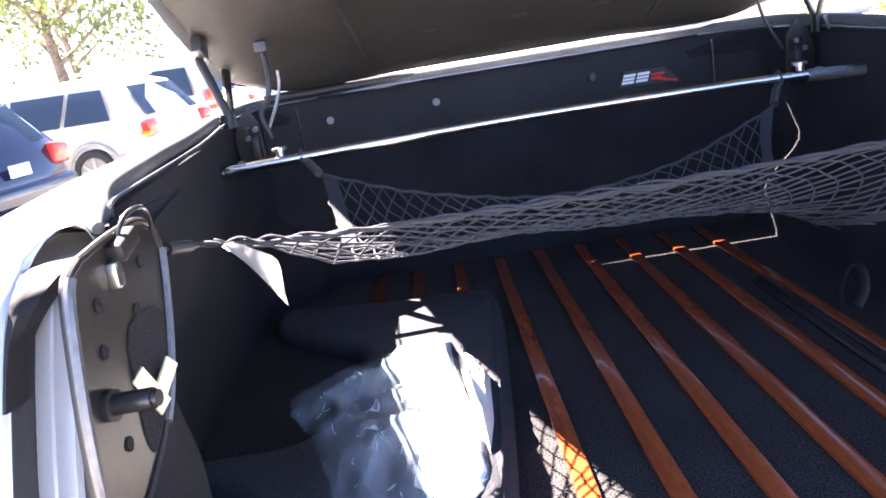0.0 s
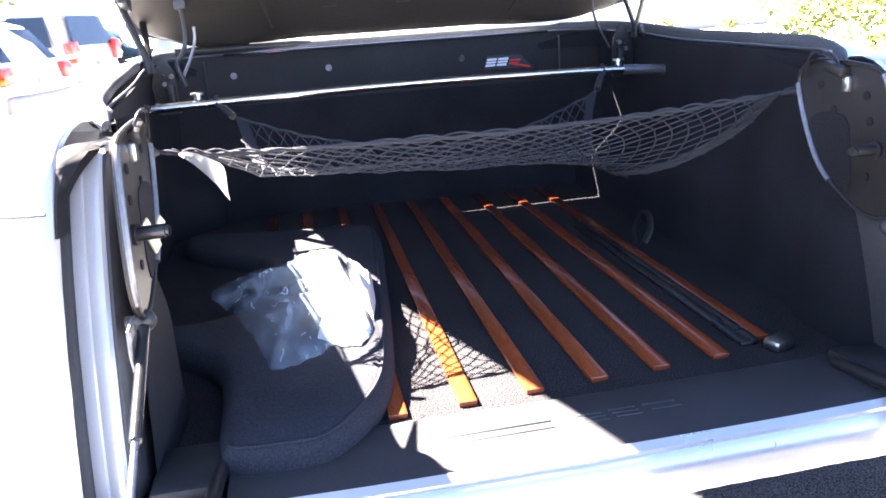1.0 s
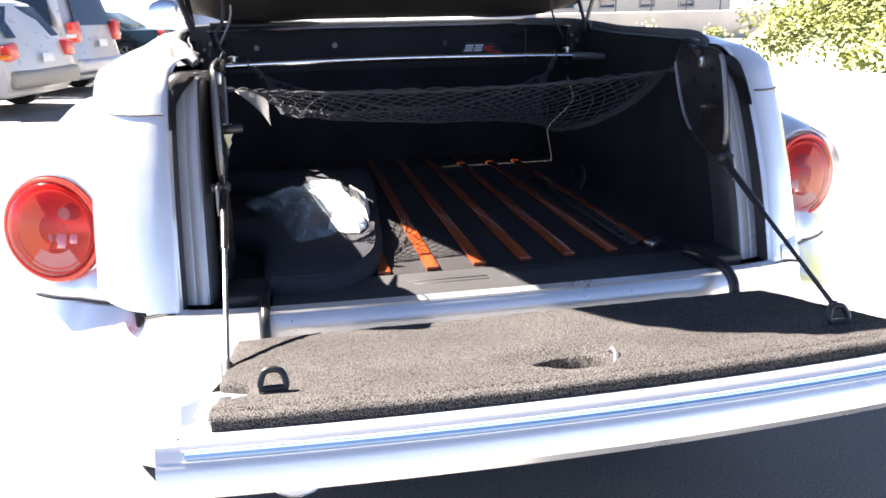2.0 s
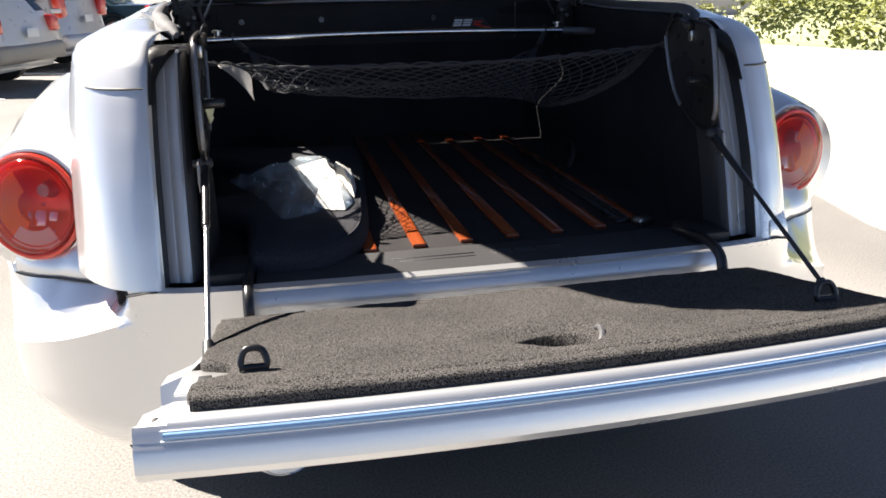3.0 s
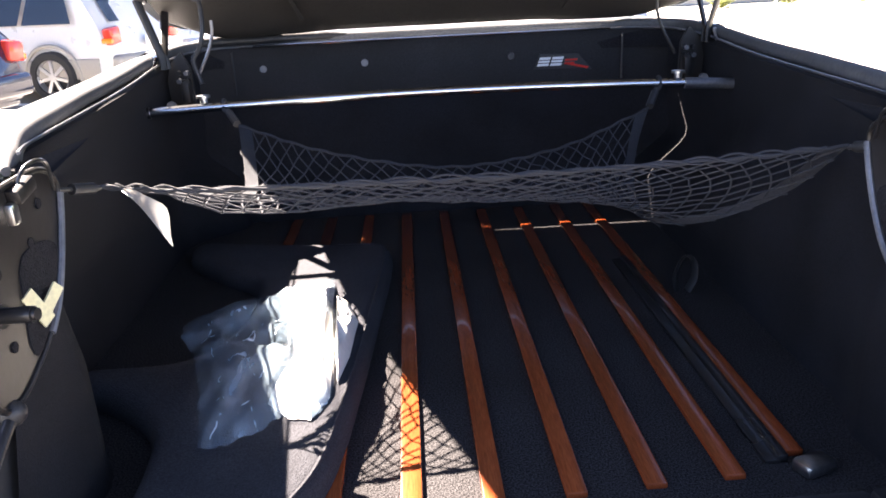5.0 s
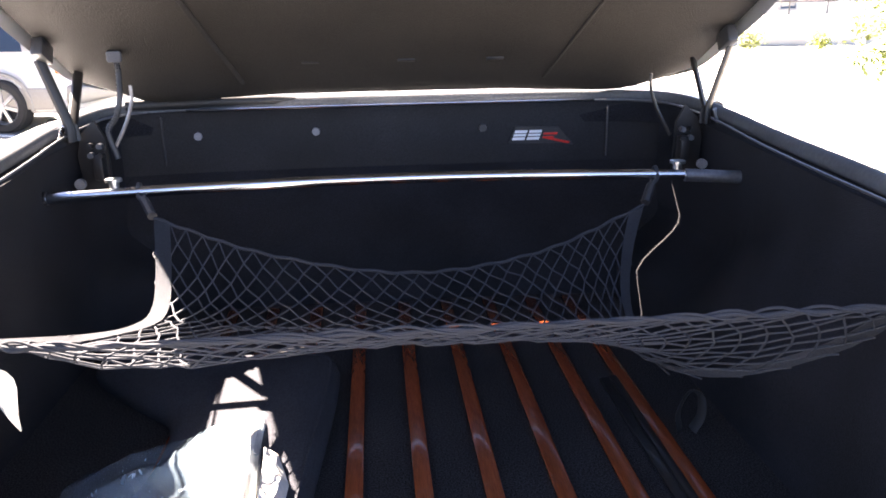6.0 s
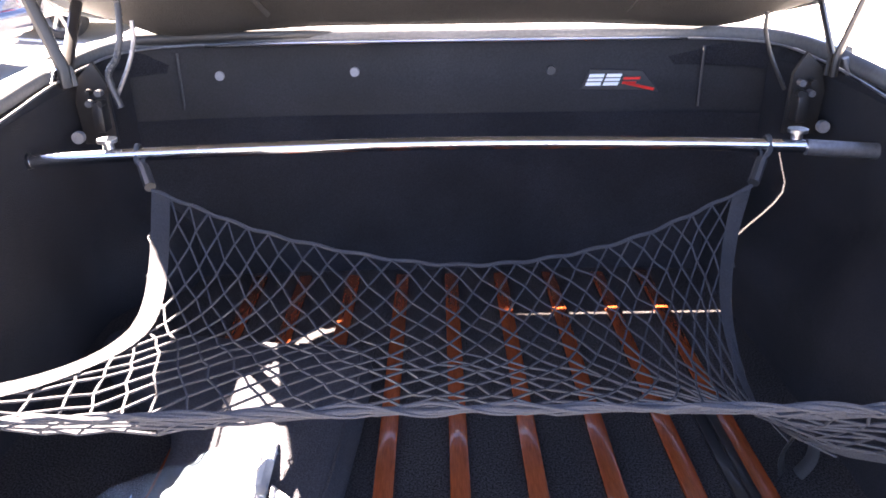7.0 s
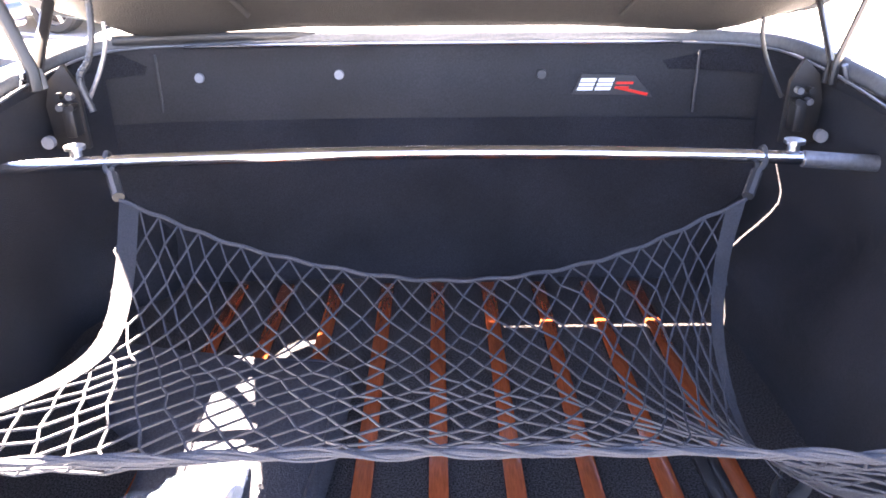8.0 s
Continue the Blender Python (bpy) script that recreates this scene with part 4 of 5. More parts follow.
    tube(bm, [(x, 1.447 - 0.06 * (x / 0.6) ** 4, 1.173) for x in np.linspace(-0.585, -0.195, 20)], [0.012 - 0.009 * max(0.0, (k - 15) / 4) for k in range(20)], 10)
    wpart("slit_blocker", bm, RUBBER, truck, "black tube added to keep sun out of the lid slit")
    bm = bmesh.new()
    slab(bm, [(-0.008, -0.010), (0.120, -0.012), (0.150, -0.018), (0.112, 0.026), (0.010, 0.030)], 0, 0.003, 0.001, 1)
    bmesh.ops.transform(bm, matrix=Matrix(((1, 0, 0, 0.266), (0, 0, -1, 1.4215), (0, 1, 0, 1.072), (0, 0, 0, 1))), verts=bm.verts)
    under(part("emblem_plate", bm, RUBBER, None, "dark angular backing of the emblem"), panel)
    # emblem of plain slanted bars
    skew = Matrix(((1, 0, 0.35, 0), (0, 1, 0, 0), (0, 0, 1, 0), (0, 0, 0, 1)))
    for x0 in (0.0, 0.034):
        for xx, zz, w, h in ((0.015, 0.001, 0.029, 0.0062), (0.015, 0.009, 0.029, 0.0050), (0.015, 0.017, 0.029, 0.0062)):
            bm = bmesh.new()
            box(bm, (x0 + xx, 0, zz), (w, 0.004, h + 0.0002))
            bmesh.ops.transform(bm, matrix=Matrix.Translation((0.268, 1.4185, 1.072)) @ skew, verts=bm.verts)
            under(part("emblem_bar", bm, WHITE, None, "white slanted emblem bar", smooth=False), panel)
    for c, sz, t in (((0.014, 0, 0.0135), (0.032, 0.004, 0.0045), 0), ((0.012, 0, 0.005), (0.026, 0.004, 0.0045), 0), ((0.036, 0, -0.002), (0.062, 0.004, 0.0048), 12)):
        bm = bmesh.new()
        box(bm, c, sz, (0, t, 0))
        bmesh.ops.transform(bm, matrix=Matrix.Translation((0.339, 1.4165, 1.070)) @ skew, verts=bm.verts)
        under(part("emblem_stroke", bm, RED, None, "red slanted emblem stroke", smooth=False), panel)
    # seal all round the rail, and the painted cap outside it
    half = smooth_path([(x, y, rail_z(y)) for x, y in SEAL], 70)
    ring = [Vector((-q.x, q.y, q.z)) for q in half] + half[::-1][1:]
    inner_half = smooth_path([(x, y, RAIL_Z - 0.01) for x, y in RAIL], 70)
    inner = [Vector((-q.x, q.y, q.z)) for q in inner_half] + inner_half[::-1][1:]
    bm = bmesh.new()
    grid(bm, [[q + Vector((0, 0, -0.02)) for q in inner], [q + Vector((0, 0, -0.004)) for q in inner], [i.lerp(o, 0.5) + Vector((0, 0, 0.0)) for i, o in zip(inner, ring)], [o + Vector((0, 0, -0.006)) for o in ring]])
    wpart("bed_flange", bm, CARPET, truck, "black flange on top of the bed side")
    bm = bmesh.new()
    tube(bm, [q + Vector((0, 0, 0.003)) for q in ring], [min(0.0155, 0.006 + 0.0016 * min(k, len(ring) - 1 - k)) for k in range(len(ring))], 12, 0.9)
    wpart("rail_seal", bm, RAIL_RUBBER, truck, "grey rubber seal along the bed rail")
    bm = bmesh.new()
    tube(bm, [i + Vector((0, 0, 0.008 + max(0.0, o.z - RAIL_Z) * 0.9)) for i, o in zip(inner, ring)][6:-6], 0.0022, 8)
    wpart("seal_lip", bm, STEEL_SATIN, truck, "thin pale lip inside the seal")
    bm = bmesh.new()
    rows = []
    ring = [q for q in ring if q.y > 1.22]
    for a, b, c in ((0.012, 0.003, -0.004), (0.022, 0.012, 0.010), (0.05, 0.03, 0.013), (0.075, 0.045, 0.004), (0.085, 0.055, -0.05)):
        row = []
        for q in ring:
            out = Vector((q.x, (q.y - 0.75) * 0.9, 0)).normalized()
            if q.y < 0.6:
                out = Vector((1 if q.x > 0 else -1, -0.15, 0)).normalized()
            row.append(q + out * a + Vector((0, 0, c)))
        rows.append(row)
    grid(bm, rows)
    wpart("rail_cap", bm, PAINT, truck)
    return floor_


bed_floor = bed()


def strips():
    bm = bmesh.new()
    box(bm, (0, 0, 0), (0.026, 1.16, 0.009), bevel=0.0025)
    first = part("wood_strip", bm, WOOD)
    for i in range(9):
        x = (i - 4) * 0.096 if 0 < i < 8 else (i - 4) * 0.094
        y0 = 0.088 + 0.0065 * i if i < 8 else 0.172
        o = first if i == 0 else first.copy()
        if i:
            scene.collection.objects.link(o)
        o.location = (x, (y0 + 1.292) / 2, FLOOR + 0.004)
        o.scale = (1, (1.292 - y0) / 1.16, 1)
        under(o, bed_floor)
    bm = bmesh.new()
    box(bm, (0.358, 0.52, FLOOR + 0.005), (0.014, 0.72, 0.012), bevel=0.003)
    box(bm, (0.350, 0.52, FLOOR + 0.003), (0.03, 0.72, 0.006), bevel=0.002)
    wpart("tie_down_rail", bm, BLACK_METAL, bed_floor, "glossy black tie-down rail")
    bm = bmesh.new()
    box(bm, (0.385, 0.14, FLOOR + 0.010), (0.045, 0.03, 0.018), (0, 0, 20), bevel=0.006)
    wpart("rail_end", bm, STEEL, bed_floor, "metal end fitting of the rail")
    bm = bmesh.new()
    tube(bm, smooth_path([(0.412, 0.70, 0.722), (0.405, 0.695, 0.755), (0.418, 0.69, 0.792), (0.436, 0.69, 0.785), (0.440, 0.69, 0.752), (0.430, 0.695, 0.722)], 24), 0.009, 8, 0.25)
    wpart("tie_strap", bm, PLASTIC, bed_floor, "dark webbing loop by the bed side")


strips()


def sill():
    bm = bmesh.new()
    prof = [(0.10, 0.722), (0.085, 0.729), (0.02, 0.733), (-0.045, 0.732), (-0.056, 0.728), (-0.059, 0.718)]
    grid(bm, [[(x, y - 0.01 * (1 - (x / 0.5) ** 2), z) for y, z in prof] for x in np.linspace(-0.40, 0.42, 15)])
    plate = wpart("scuff_plate", bm, SILL_PLASTIC, truck, "dark grey plastic sill plate with embossed bars")
    for c, sz in (((-0.085, 0.020), (0.15, 0.0035)), ((-0.080, 0.004), (0.14, 0.0035)), ((0.040, 0.022), (0.035, 0.004)), ((0.042, 0.013), (0.035, 0.004)), ((0.044, 0.004), (0.035, 0.004)), ((0.085, 0.024), (0.035, 0.004)), ((0.087, 0.015), (0.035, 0.004)), ((0.089, 0.006), (0.035, 0.004)), ((0.135, 0.024), (0.045, 0.004)), ((0.140, 0.010), (0.04, 0.004))):
        bm = bmesh.new()
        box(bm, (c[0], c[1], 0.7325), (sz[0], sz[1], 0.003), (0, 0, 0), bevel=0.001, segments=1)
        under(part("embossed_bar", bm, SILL_PLASTIC, None), plate)
    bm = bmesh.new()
    prof = [(-0.045, 0.718), (-0.058, 0.7255), (-0.066, 0.7265), (-0.073, 0.718), (-0.077, 0.70), (-0.080, 0.67), (-0.084, 0.62)]
    grid(bm, [[(x, y - 0.012 * (1 - (x / 0.5) ** 2), z) for y, z in prof] for x in np.linspace(-0.405, 0.425, 25)])
    wpart("sill", bm, PAINT, truck, "silver painted sill under the opening")


sill()

# ---------------------------------------------------------------- tailgate
GATE = pose(0, -0.170, 0.688, -12.0)


def gate_part(name, bm, mat, parent, label="", smooth=True):
    bmesh.ops.transform(bm, matrix=GATE, verts=bm.verts)
    return wpart(name, bm, mat, parent, label, smooth)


def tailgate():
    # in its own frame: x across, -y outward from the hinge, z its inner face
    def reach(x):
        u = x / 0.45
        return 0.371 + 0.032 * (1 - u * u) - 0.013 * u
    bm = bmesh.new()
    rows = []
    for x in np.linspace(-0.505, 0.505, 31):
        r = reach(x)
        e = 0.012 if abs(x) > 0.49 else 0.0
        h = -0.200 if abs(x) > 0.455 else 0.0
        rows.append([(x, y, z) for y, z in ((h + 0.022, 0.005), (h + 0.022, 0.018 - e), (h - 0.03, 0.020 - e), (h - 0.035, -0.014), (-r + 0.036, -0.014), (-r + 0.034, 0.022 - e), (-r - 0.013, 0.022 - e), (-r - 0.0185, 0.0200 - e), (-r - 0.0215, 0.0155), (-r - 0.0245, 0.009), (-r - 0.0262, 0.000), (-r - 0.0285, -0.004), (-r - 0.0305, -0.010), (-r - 0.031, -0.031), (-r - 0.022, -0.041), (-0.30, -0.056), (min(-0.10, h - 0.03), -0.058), (h, -0.04))])
    grid(bm, rows, closed=True, cap=True)
    gate = gate_part("tailgate", bm, PAINT, truck, "open silver tailgate lying nearly level")
    # bright reflection lines of the moulding, made as white beads
    for lift, back in ((0.0102, 0.0243), (0.0004, 0.0272)):
        bm = bmesh.new()
        tube(bm, [(x, -reach(x) - back, lift) for x in np.linspace(-0.478, 0.498, 40)], 0.0010, 6)
        gate_part("edge_glint", bm, WHITE, gate, "white bead for a bright reflection line in the moulding")
    # the moulding itself, its sky reflection coloured in
    bm = bmesh.new()
    tube(bm, [(x, -reach(x) - 0.0256, 0.0052) for x in np.linspace(-0.475, 0.495, 40)], 0.0040, 8)
    gate_part("trim_strip", bm, SKY_TRIM, gate, "edge moulding with the sky's reflection as blue colour")
    # carpet panel with a hand hole and corner notches
    bm = bmesh.new()
    half, n, m = 0.450, 120, 110
    hole = (-0.038, -0.286)
    slot, SX, SY = (-0.027, -0.307), 0.050, 0.043
    def top(u, v):
        x = -half + 2 * half * u
        y = 0.016 - (reach(x) + 0.016) * v + 0.010 * (1 - v) * (x / half)
        return x, y
    vs = {}
    for i in range(n + 1):
        for j in range(m + 1):
            x, y = top(i / n, j / m)
            dx, dy = (x - slot[0]) / SX, (y - slot[1]) / SY
            d = math.hypot(dx, dy)
            if 1e-4 < d < 1.35:
                k = max(d, 1.0 + 0.26 * d) / d
                x, y = slot[0] + dx * SX * k, slot[1] + dy * SY * k
            bowl = max(0.0, 1 - math.hypot((x - hole[0]) / 0.094, (y - hole[1] - 0.008) / 0.052))
            dip = -0.014 * (bowl * bowl * (3 - 2 * bowl)) ** 0.75
            if x < -0.30:
                x += 0.040 * math.exp(-(((y + 0.290) / 0.036) ** 4)) * min(1.0, (-0.30 - x) / 0.13)
            z = 0.037 - 0.0030 * math.exp(-(((y + reach(x) - 0.022) / 0.0045) ** 2)) + dip + 0.0018 * noise.noise((x * 14, y * 14, 3)) + 0.0012 * noise.noise((x * 60, y * 60, 1))
            vs[i, j] = (x, y, z, d)
    keep = {}
    for i in range(n):
        for j in range(m):
            c = [(i, j), (i + 1, j), (i + 1, j + 1), (i, j + 1)]
            cx, cy = sum(vs[k][0] for k in c) / 4, sum(vs[k][1] for k in c) / 4
            raw = top((i + 0.5) / n, (j + 0.5) / m)
            if math.hypot((raw[0] - slot[0]) / SX, (raw[1] - slot[1]) / SY) < 0.55:
                continue
            bm.faces.new([keep.setdefault(k, bm.verts.new(vs[k][:3])) if k not in keep else keep[k] for k in c])
    edge = [e for e in bm.edges if e.is_boundary]
    for out, drop in ((0.0035, 0.0015), (0.0025, 0.0040), (0.0, 0.0095)):
        made = bmesh.ops.extrude_edge_only(bm, edges=edge)["geom"]
        edge = [e for e in made if isinstance(e, bmesh.types.BMEdge)]
        for v in (v for v in made if isinstance(v, bmesh.types.BMVert)):
            c = v.co
            if math.hypot((c.x - slot[0]) / SX, (c.y - slot[1]) / SY) < 1.8:
                way = Vector((slot[0] - c.x, slot[1] - c.y, 0)).normalized() * 0.4
            elif c.x < -0.36 and -0.345 < c.y < -0.235:
                way = Vector((-1, 0, 0))
            else:
                dx, dy = 0.452 - abs(c.x), min(-c.y, c.y + 0.385)
                way = Vector((math.copysign(1, c.x), 0, 0)) if dx < 0.012 and dy > 0.02 else Vector((0, 1 if c.y > -0.18 else -1, 0))
            v.co += way * out
            v.co.z -= drop
    bm.normal_update()
    carpet = gate_part("carpet_panel", bm, GATE_CARPET, gate, "thick charcoal carpet with a stitched edge")
    bm = bmesh.new()
    tube(bm, [(x, -reach(x) + 0.022, 0.0332) for x in np.linspace(-0.435, 0.435, 50)], 0.0010, 6)
    gate_part("edge_stitch", bm, CARPET, carpet, "dark stitched seam")
    bm = bmesh.new()
    tube(bm, smooth_path([(-0.453, -0.165, 0.036), (-0.432, -0.13, 0.0378), (-0.395, -0.06, 0.0378), (-0.362, -0.015, 0.0378), (-0.325, 0.010, 0.0368)], 24), 0.0013, 6)
    gate_part("carpet_joint", bm, CARPET, carpet, "curved joint in the carpet")
    # handle cup seen through the hole
    bm = bmesh.new()
    rows = [[(slot[0] + r * SX * math.cos(a), slot[1] + r * SY * math.sin(a), z) for a in (2 * math.pi * k / 32 for k in range(32))] for r, z in ((1.24, 0.020), (1.24, 0.004), (1.22, -0.0135))]
    grid(bm, rows, closed=True)
    gate_part("handle_cup", bm, CARPET, gate, "black recessed handle cup")
    # added white plate, standing for light caught on the metal inside the hole
    bm = bmesh.new()
    box(bm, (0.004, -0.296, 0.006), (0.040, 0.058, 0.0015), (9, 0, 12))
    gate_part("bright_patch_plate", bm, WHITE, gate, "white plate added for the bright patch in the hole", smooth=False)
    bm = bmesh.new()
    tube(bm, smooth_path([(0.037, -0.274, 0.032), (0.0365, -0.284, 0.038), (0.033, -0.304, 0.0385), (0.026, -0.322, 0.034), (0.017, -0.333, 0.026)], 14), 0.0036, 8)
    gate_part("latch_rod", bm, STEEL_SATIN, gate, "shiny metal latch rod end")
    for side in (-1, 1):
        bm = bmesh.new()
        cx, cy = (-0.388, -0.312) if side < 0 else (0.372, -0.276)
        loop = smooth_path([(cx - 0.0125, cy, 0.038), (cx - 0.0145, cy + 0.001, 0.048), (cx - 0.008, cy + 0.003, 0.061), (cx + 0.008, cy + 0.003, 0.061), (cx + 0.0145, cy + 0.001, 0.048), (cx + 0.0125, cy, 0.038)], 28)
        tube(bm, loop, 0.0042, 10)
        tube(bm, [(cx - 0.013, cy, 0.041), (cx + 0.013, cy, 0.041)], 0.0042, 10)
        gate_part("tie_down_ring", bm, BLACK_METAL, gate, "black D-shaped tie-down ring")
        bm = bmesh.new()
        box(bm, (cx + 0.001, cy, 0.0375), (0.030, 0.012, 0.003), bevel=0.0014)
        gate_part("ring_base", bm, PLASTIC, gate, "black ring base")
        # bright metal corner with a slot
        bm = bmesh.new()
        box(bm, (side * 0.446, -0.284, 0.0235), (0.056, 0.092, 0.003), bevel=0.001)
        gate_part("corner_striker", bm, PAINT, gate, "pale metal corner plate")
        bm = bmesh.new()
        box(bm, (side * 0.4465, -0.281, 0.0250), (0.015, 0.020, 0.003), bevel=0.001)
        gate_part("striker_slot", bm, RUBBER, gate)
    bm = bmesh.new()
    box(bm, (-0.484, -0.388, 0.014), (0.008, 0.011, 0.010), bevel=0.003)
    gate_part("bump_stop", bm, RUBBER, gate, "small black rubber stop")
    return gate


tailgate()


def gate_supports(side):
    """Gas strut from tailgate to plate, and the curved hinge arm."""
    low, high = Vector((side * 0.452, -0.345, 0.748)), Vector((side * 0.468, 0.048, 0.922))
    mid = low.lerp(high, 0.62)
    bm = bmesh.new()
    cylinder(bm, low, mid, 0.0038)
    strut = wpart("gas_strut", bm, STEEL if side < 0 else BLACK_METAL, truck, "slim tailgate strut rod")
    bm = bmesh.new()
    cylinder(bm, mid, high, 0.0062)
    under(part("strut_body", bm, BLACK_METAL, None), strut)
    bm = bmesh.new()
    bmesh.ops.create_uvsphere(bm, u_segments=14, v_segments=10, radius=0.013, matrix=Matrix.Translation(high))
    cylinder(bm, high, high + Vector((side * 0.02, 0, 0)), 0.007)
    under(part("upper_joint", bm, PLASTIC, None), strut)
    bm = bmesh.new()
    cylinder(bm, low - (mid - low).normalized() * 0.02, low + (mid - low).normalized() * 0.03, 0.0075)
    under(part("lower_joint", bm, PLASTIC, None), strut)
    bm = bmesh.new()
    pts = smooth_path([(side * 0.408, 0.05, 0.735), (side * 0.41, -0.02, 0.745), (side * 0.411, -0.075, 0.747), (side * 0.411, -0.112, 0.733), (side * 0.411, -0.125, 0.70), (side * 0.411, -0.13, 0.67)], 24)
    tube(bm, pts, 0.0095, 10, 0.9)
    wpart("hinge_arm", bm, BLACK_METAL, truck, "curved black tailgate hinge arm")


for s in (-1, 1):
    gate_supports(s)

# ---------------------------------------------------------------- raised lid over the bed
LID_Y, LID_Z, LID_ANGLE = 1.429, 1.188, 26.5


def lid():
    c, sn = math.cos(radians(LID_ANGLE)), math.sin(radians(LID_ANGLE))
    def place(x, d, h):
        """d along the lid from its front edge, h above its underside."""
        return (x, LID_Y - d * c + h * sn, LID_Z + d * sn + h * c)
    L = 1.385
    def half(d):
        f = d / L
        w = 0.650 + 0.015 * math.sin(math.pi * f) - 0.020 * f
        if d < 0.12:
            w -= 0.17 * (1 - d / 0.12) ** 2.2
        if f > 0.86:
            w -= 0.16 * ((f - 0.86) / 0.14) ** 2.5
        return w
    ds = [0, 0.012, 0.03, 0.06, 0.10, 0.16, 0.25, 0.4, 0.6, 0.8, 1.0, 1.14, 1.24, 1.30, 1.34, 1.37, 1.385]
    us = np.linspace(-1, 1, 33)
    def under_h(u, d):
        rim = min(1 - abs(u), 0.12) / 0.12
        lump = 0.022 * math.exp(-((abs(u) - 0.78) / 0.16) ** 2) * math.exp(-((d - 0.07) / 0.06) ** 2)
        return -0.012 * rim * min(1, d / 0.06) + 0.003 * math.sin(u * 9) * rim * min(1, d / 0.06) - lump
    bm = bmesh.new()
    rows_low = [[place(half(d) * u, d, under_h(u, d)) for u in us] for d in ds]
    grid(bm, rows_low)
    shell = wpart("bed_lid", bm, LIDLINER, truck, "raised hard lid with dark lined underside")
    bm = bmesh.new()
    rows_top = [[place((half(d) + 0.012) * u, d * 1.01 - 0.004, 0.035 + 0.03 * (1 - u * u)) for u in us] for d in ds]
    edge = [[place((half(d) + 0.010) * u, d * 1.01 - 0.004, 0.004) for u in us] for d in ds]
    grid(bm, rows_top)
    for k in (0, -1):
        side = [place((half(d) + 0.008) * us[k], d * 1.01 - 0.004, 0.004 - 0.030 * max(0.0, math.sin(math.pi * min(1, d / 0.8)))) for d in ds]
        grid(bm, [[r[k] for r in rows_top], [r[k] for r in edge], side])
        grid(bm, [rows_top[k], edge[k]])
    bmesh.ops.remove_doubles(bm, verts=bm.verts, dist=0.0005)
    under(part("lid_skin", bm, PAINT, None, "silver painted outer skin of the lid"), shell)
    for x in (-0.31, 0.31):
        bm = bmesh.new()
        tube(bm, [place(x * (1 + 0.35 * d), d, under_h(0, d) - 0.001) for d in np.linspace(0.10, 1.1, 14)], 0.006, 8, 0.6)
        under(part("pressed_rib", bm, LIDLINER, None), shell)
    for x in (-0.17, 0.02, 0.2):
        bm = bmesh.new()
        box(bm, place(x, 0.20, -0.013), (0.035, 0.010, 0.004), (-LID_ANGLE, 0, 0), bevel=0.001)
        under(part("clip_slot", bm, RUBBER, None), shell)
    for side in (-1, 1):
        # folding hinge of two arms, bright link and bracket
        base = Vector((side * 0.583, 1.175, 1.085))
        knee = Vector((side * 0.613, 1.15, 1.165))
        bm = bmesh.new()
        slab(bm, [(-0.024, -0.05), (0.030, -0.05), (0.034, 0.02), (0.022, 0.06), (-0.004, 0.085), (-0.022, 0.05)], 0, 0.012, 0.003, 1)
        bmesh.ops.transform(bm, matrix=Matrix(((side, 0, 0, base.x), (0, 0, 1, base.y), (0, 1, 0, base.z), (0, 0, 0, 1))), verts=bm.verts)
        box(bm, base + Vector((-side * 0.01, -0.012, 0.0)), (0.018, 0.03, 0.05), bevel=0.003)
        hinge = wpart("lid_hinge", bm, PLATE, truck, "black folding lid hinge bracket")
        bm = bmesh.new()
        tube(bm, [knee + Vector((0, 0, -0.03)), knee, Vector((side * 0.648, 1.15, 1.285))], 0.0105, 8, 0.55)
        under(part("long_arm", bm, PLATE, None), hinge)
        bm = bmesh.new()
        tube(bm, [knee + Vector((-side * 0.006, 0.01, -0.03)), knee + Vector((-side * 0.002, 0.01, 0)), Vector((side * 0.632, 1.285, 1.252))], 0.0095, 8, 0.55)
        under(part("short_arm", bm, PLATE, None), hinge)
        bm = bmesh.new()
        box(bm, (side * 0.640, 1.15, 1.300), (0.022, 0.05, 0.035), (-LID_ANGLE, 0, 0), bevel=0.005)
        under(part("arm_bracket", bm, PLASTIC, None), hinge)
        bm = bmesh.new()
        tube(bm, smooth_path([knee + Vector((side * 0.012, -0.004, 0.0)), knee + Vector((side * 0.02, -0.004, -0.02)), knee + Vector((side * 0.036, -0.004, -0.058)), knee + Vector((side * 0.046, -0.008, -0.062))], 12), 0.0065, 8, 0.7)
        under(part("bright_link", bm, CHROME if side < 0 else STEEL_SATIN, None, "bright steel link"), hinge)
        bm = bmesh.new()
        tube(bm, smooth_path([(side * 0.498, 1.165, 1.235), (side * 0.500, 1.165, 1.205), (side * 0.515, 1.165, 1.165), (side * 0.545, 1.165, 1.112)], 16), 0.0036, 8)
        under(part("thin_link", bm, STEEL_SATIN if side < 0 else PLATE, None), hinge)
        if side < 0:
            bm = bmesh.new()
            hang = Vector(place(side * 0.525, 0.27, -0.02))
            pts = smooth_path([hang, hang + Vector((0.004, 0.0, -0.03)), (-0.520, 1.165, 1.215), (-0.530, 1.16, 1.178), (-0.548, 1.16, 1.150), (-0.535, 1.155, 1.10)], 60)
            tube(bm, pts, [0.0062 if k % 2 else 0.0050 for k in range(60)], 8)
            under(part("lamp_cable", bm, PLASTIC, None, "dark corrugated cable"), hinge)
            bm = bmesh.new()
            box(bm, hang + Vector((0, 0, -0.004)), (0.026, 0.022, 0.022), (0, 0, 10), bevel=0.005)
            under(part("cable_clip", bm, WEBBING, None, "grey cable clip"), hinge)
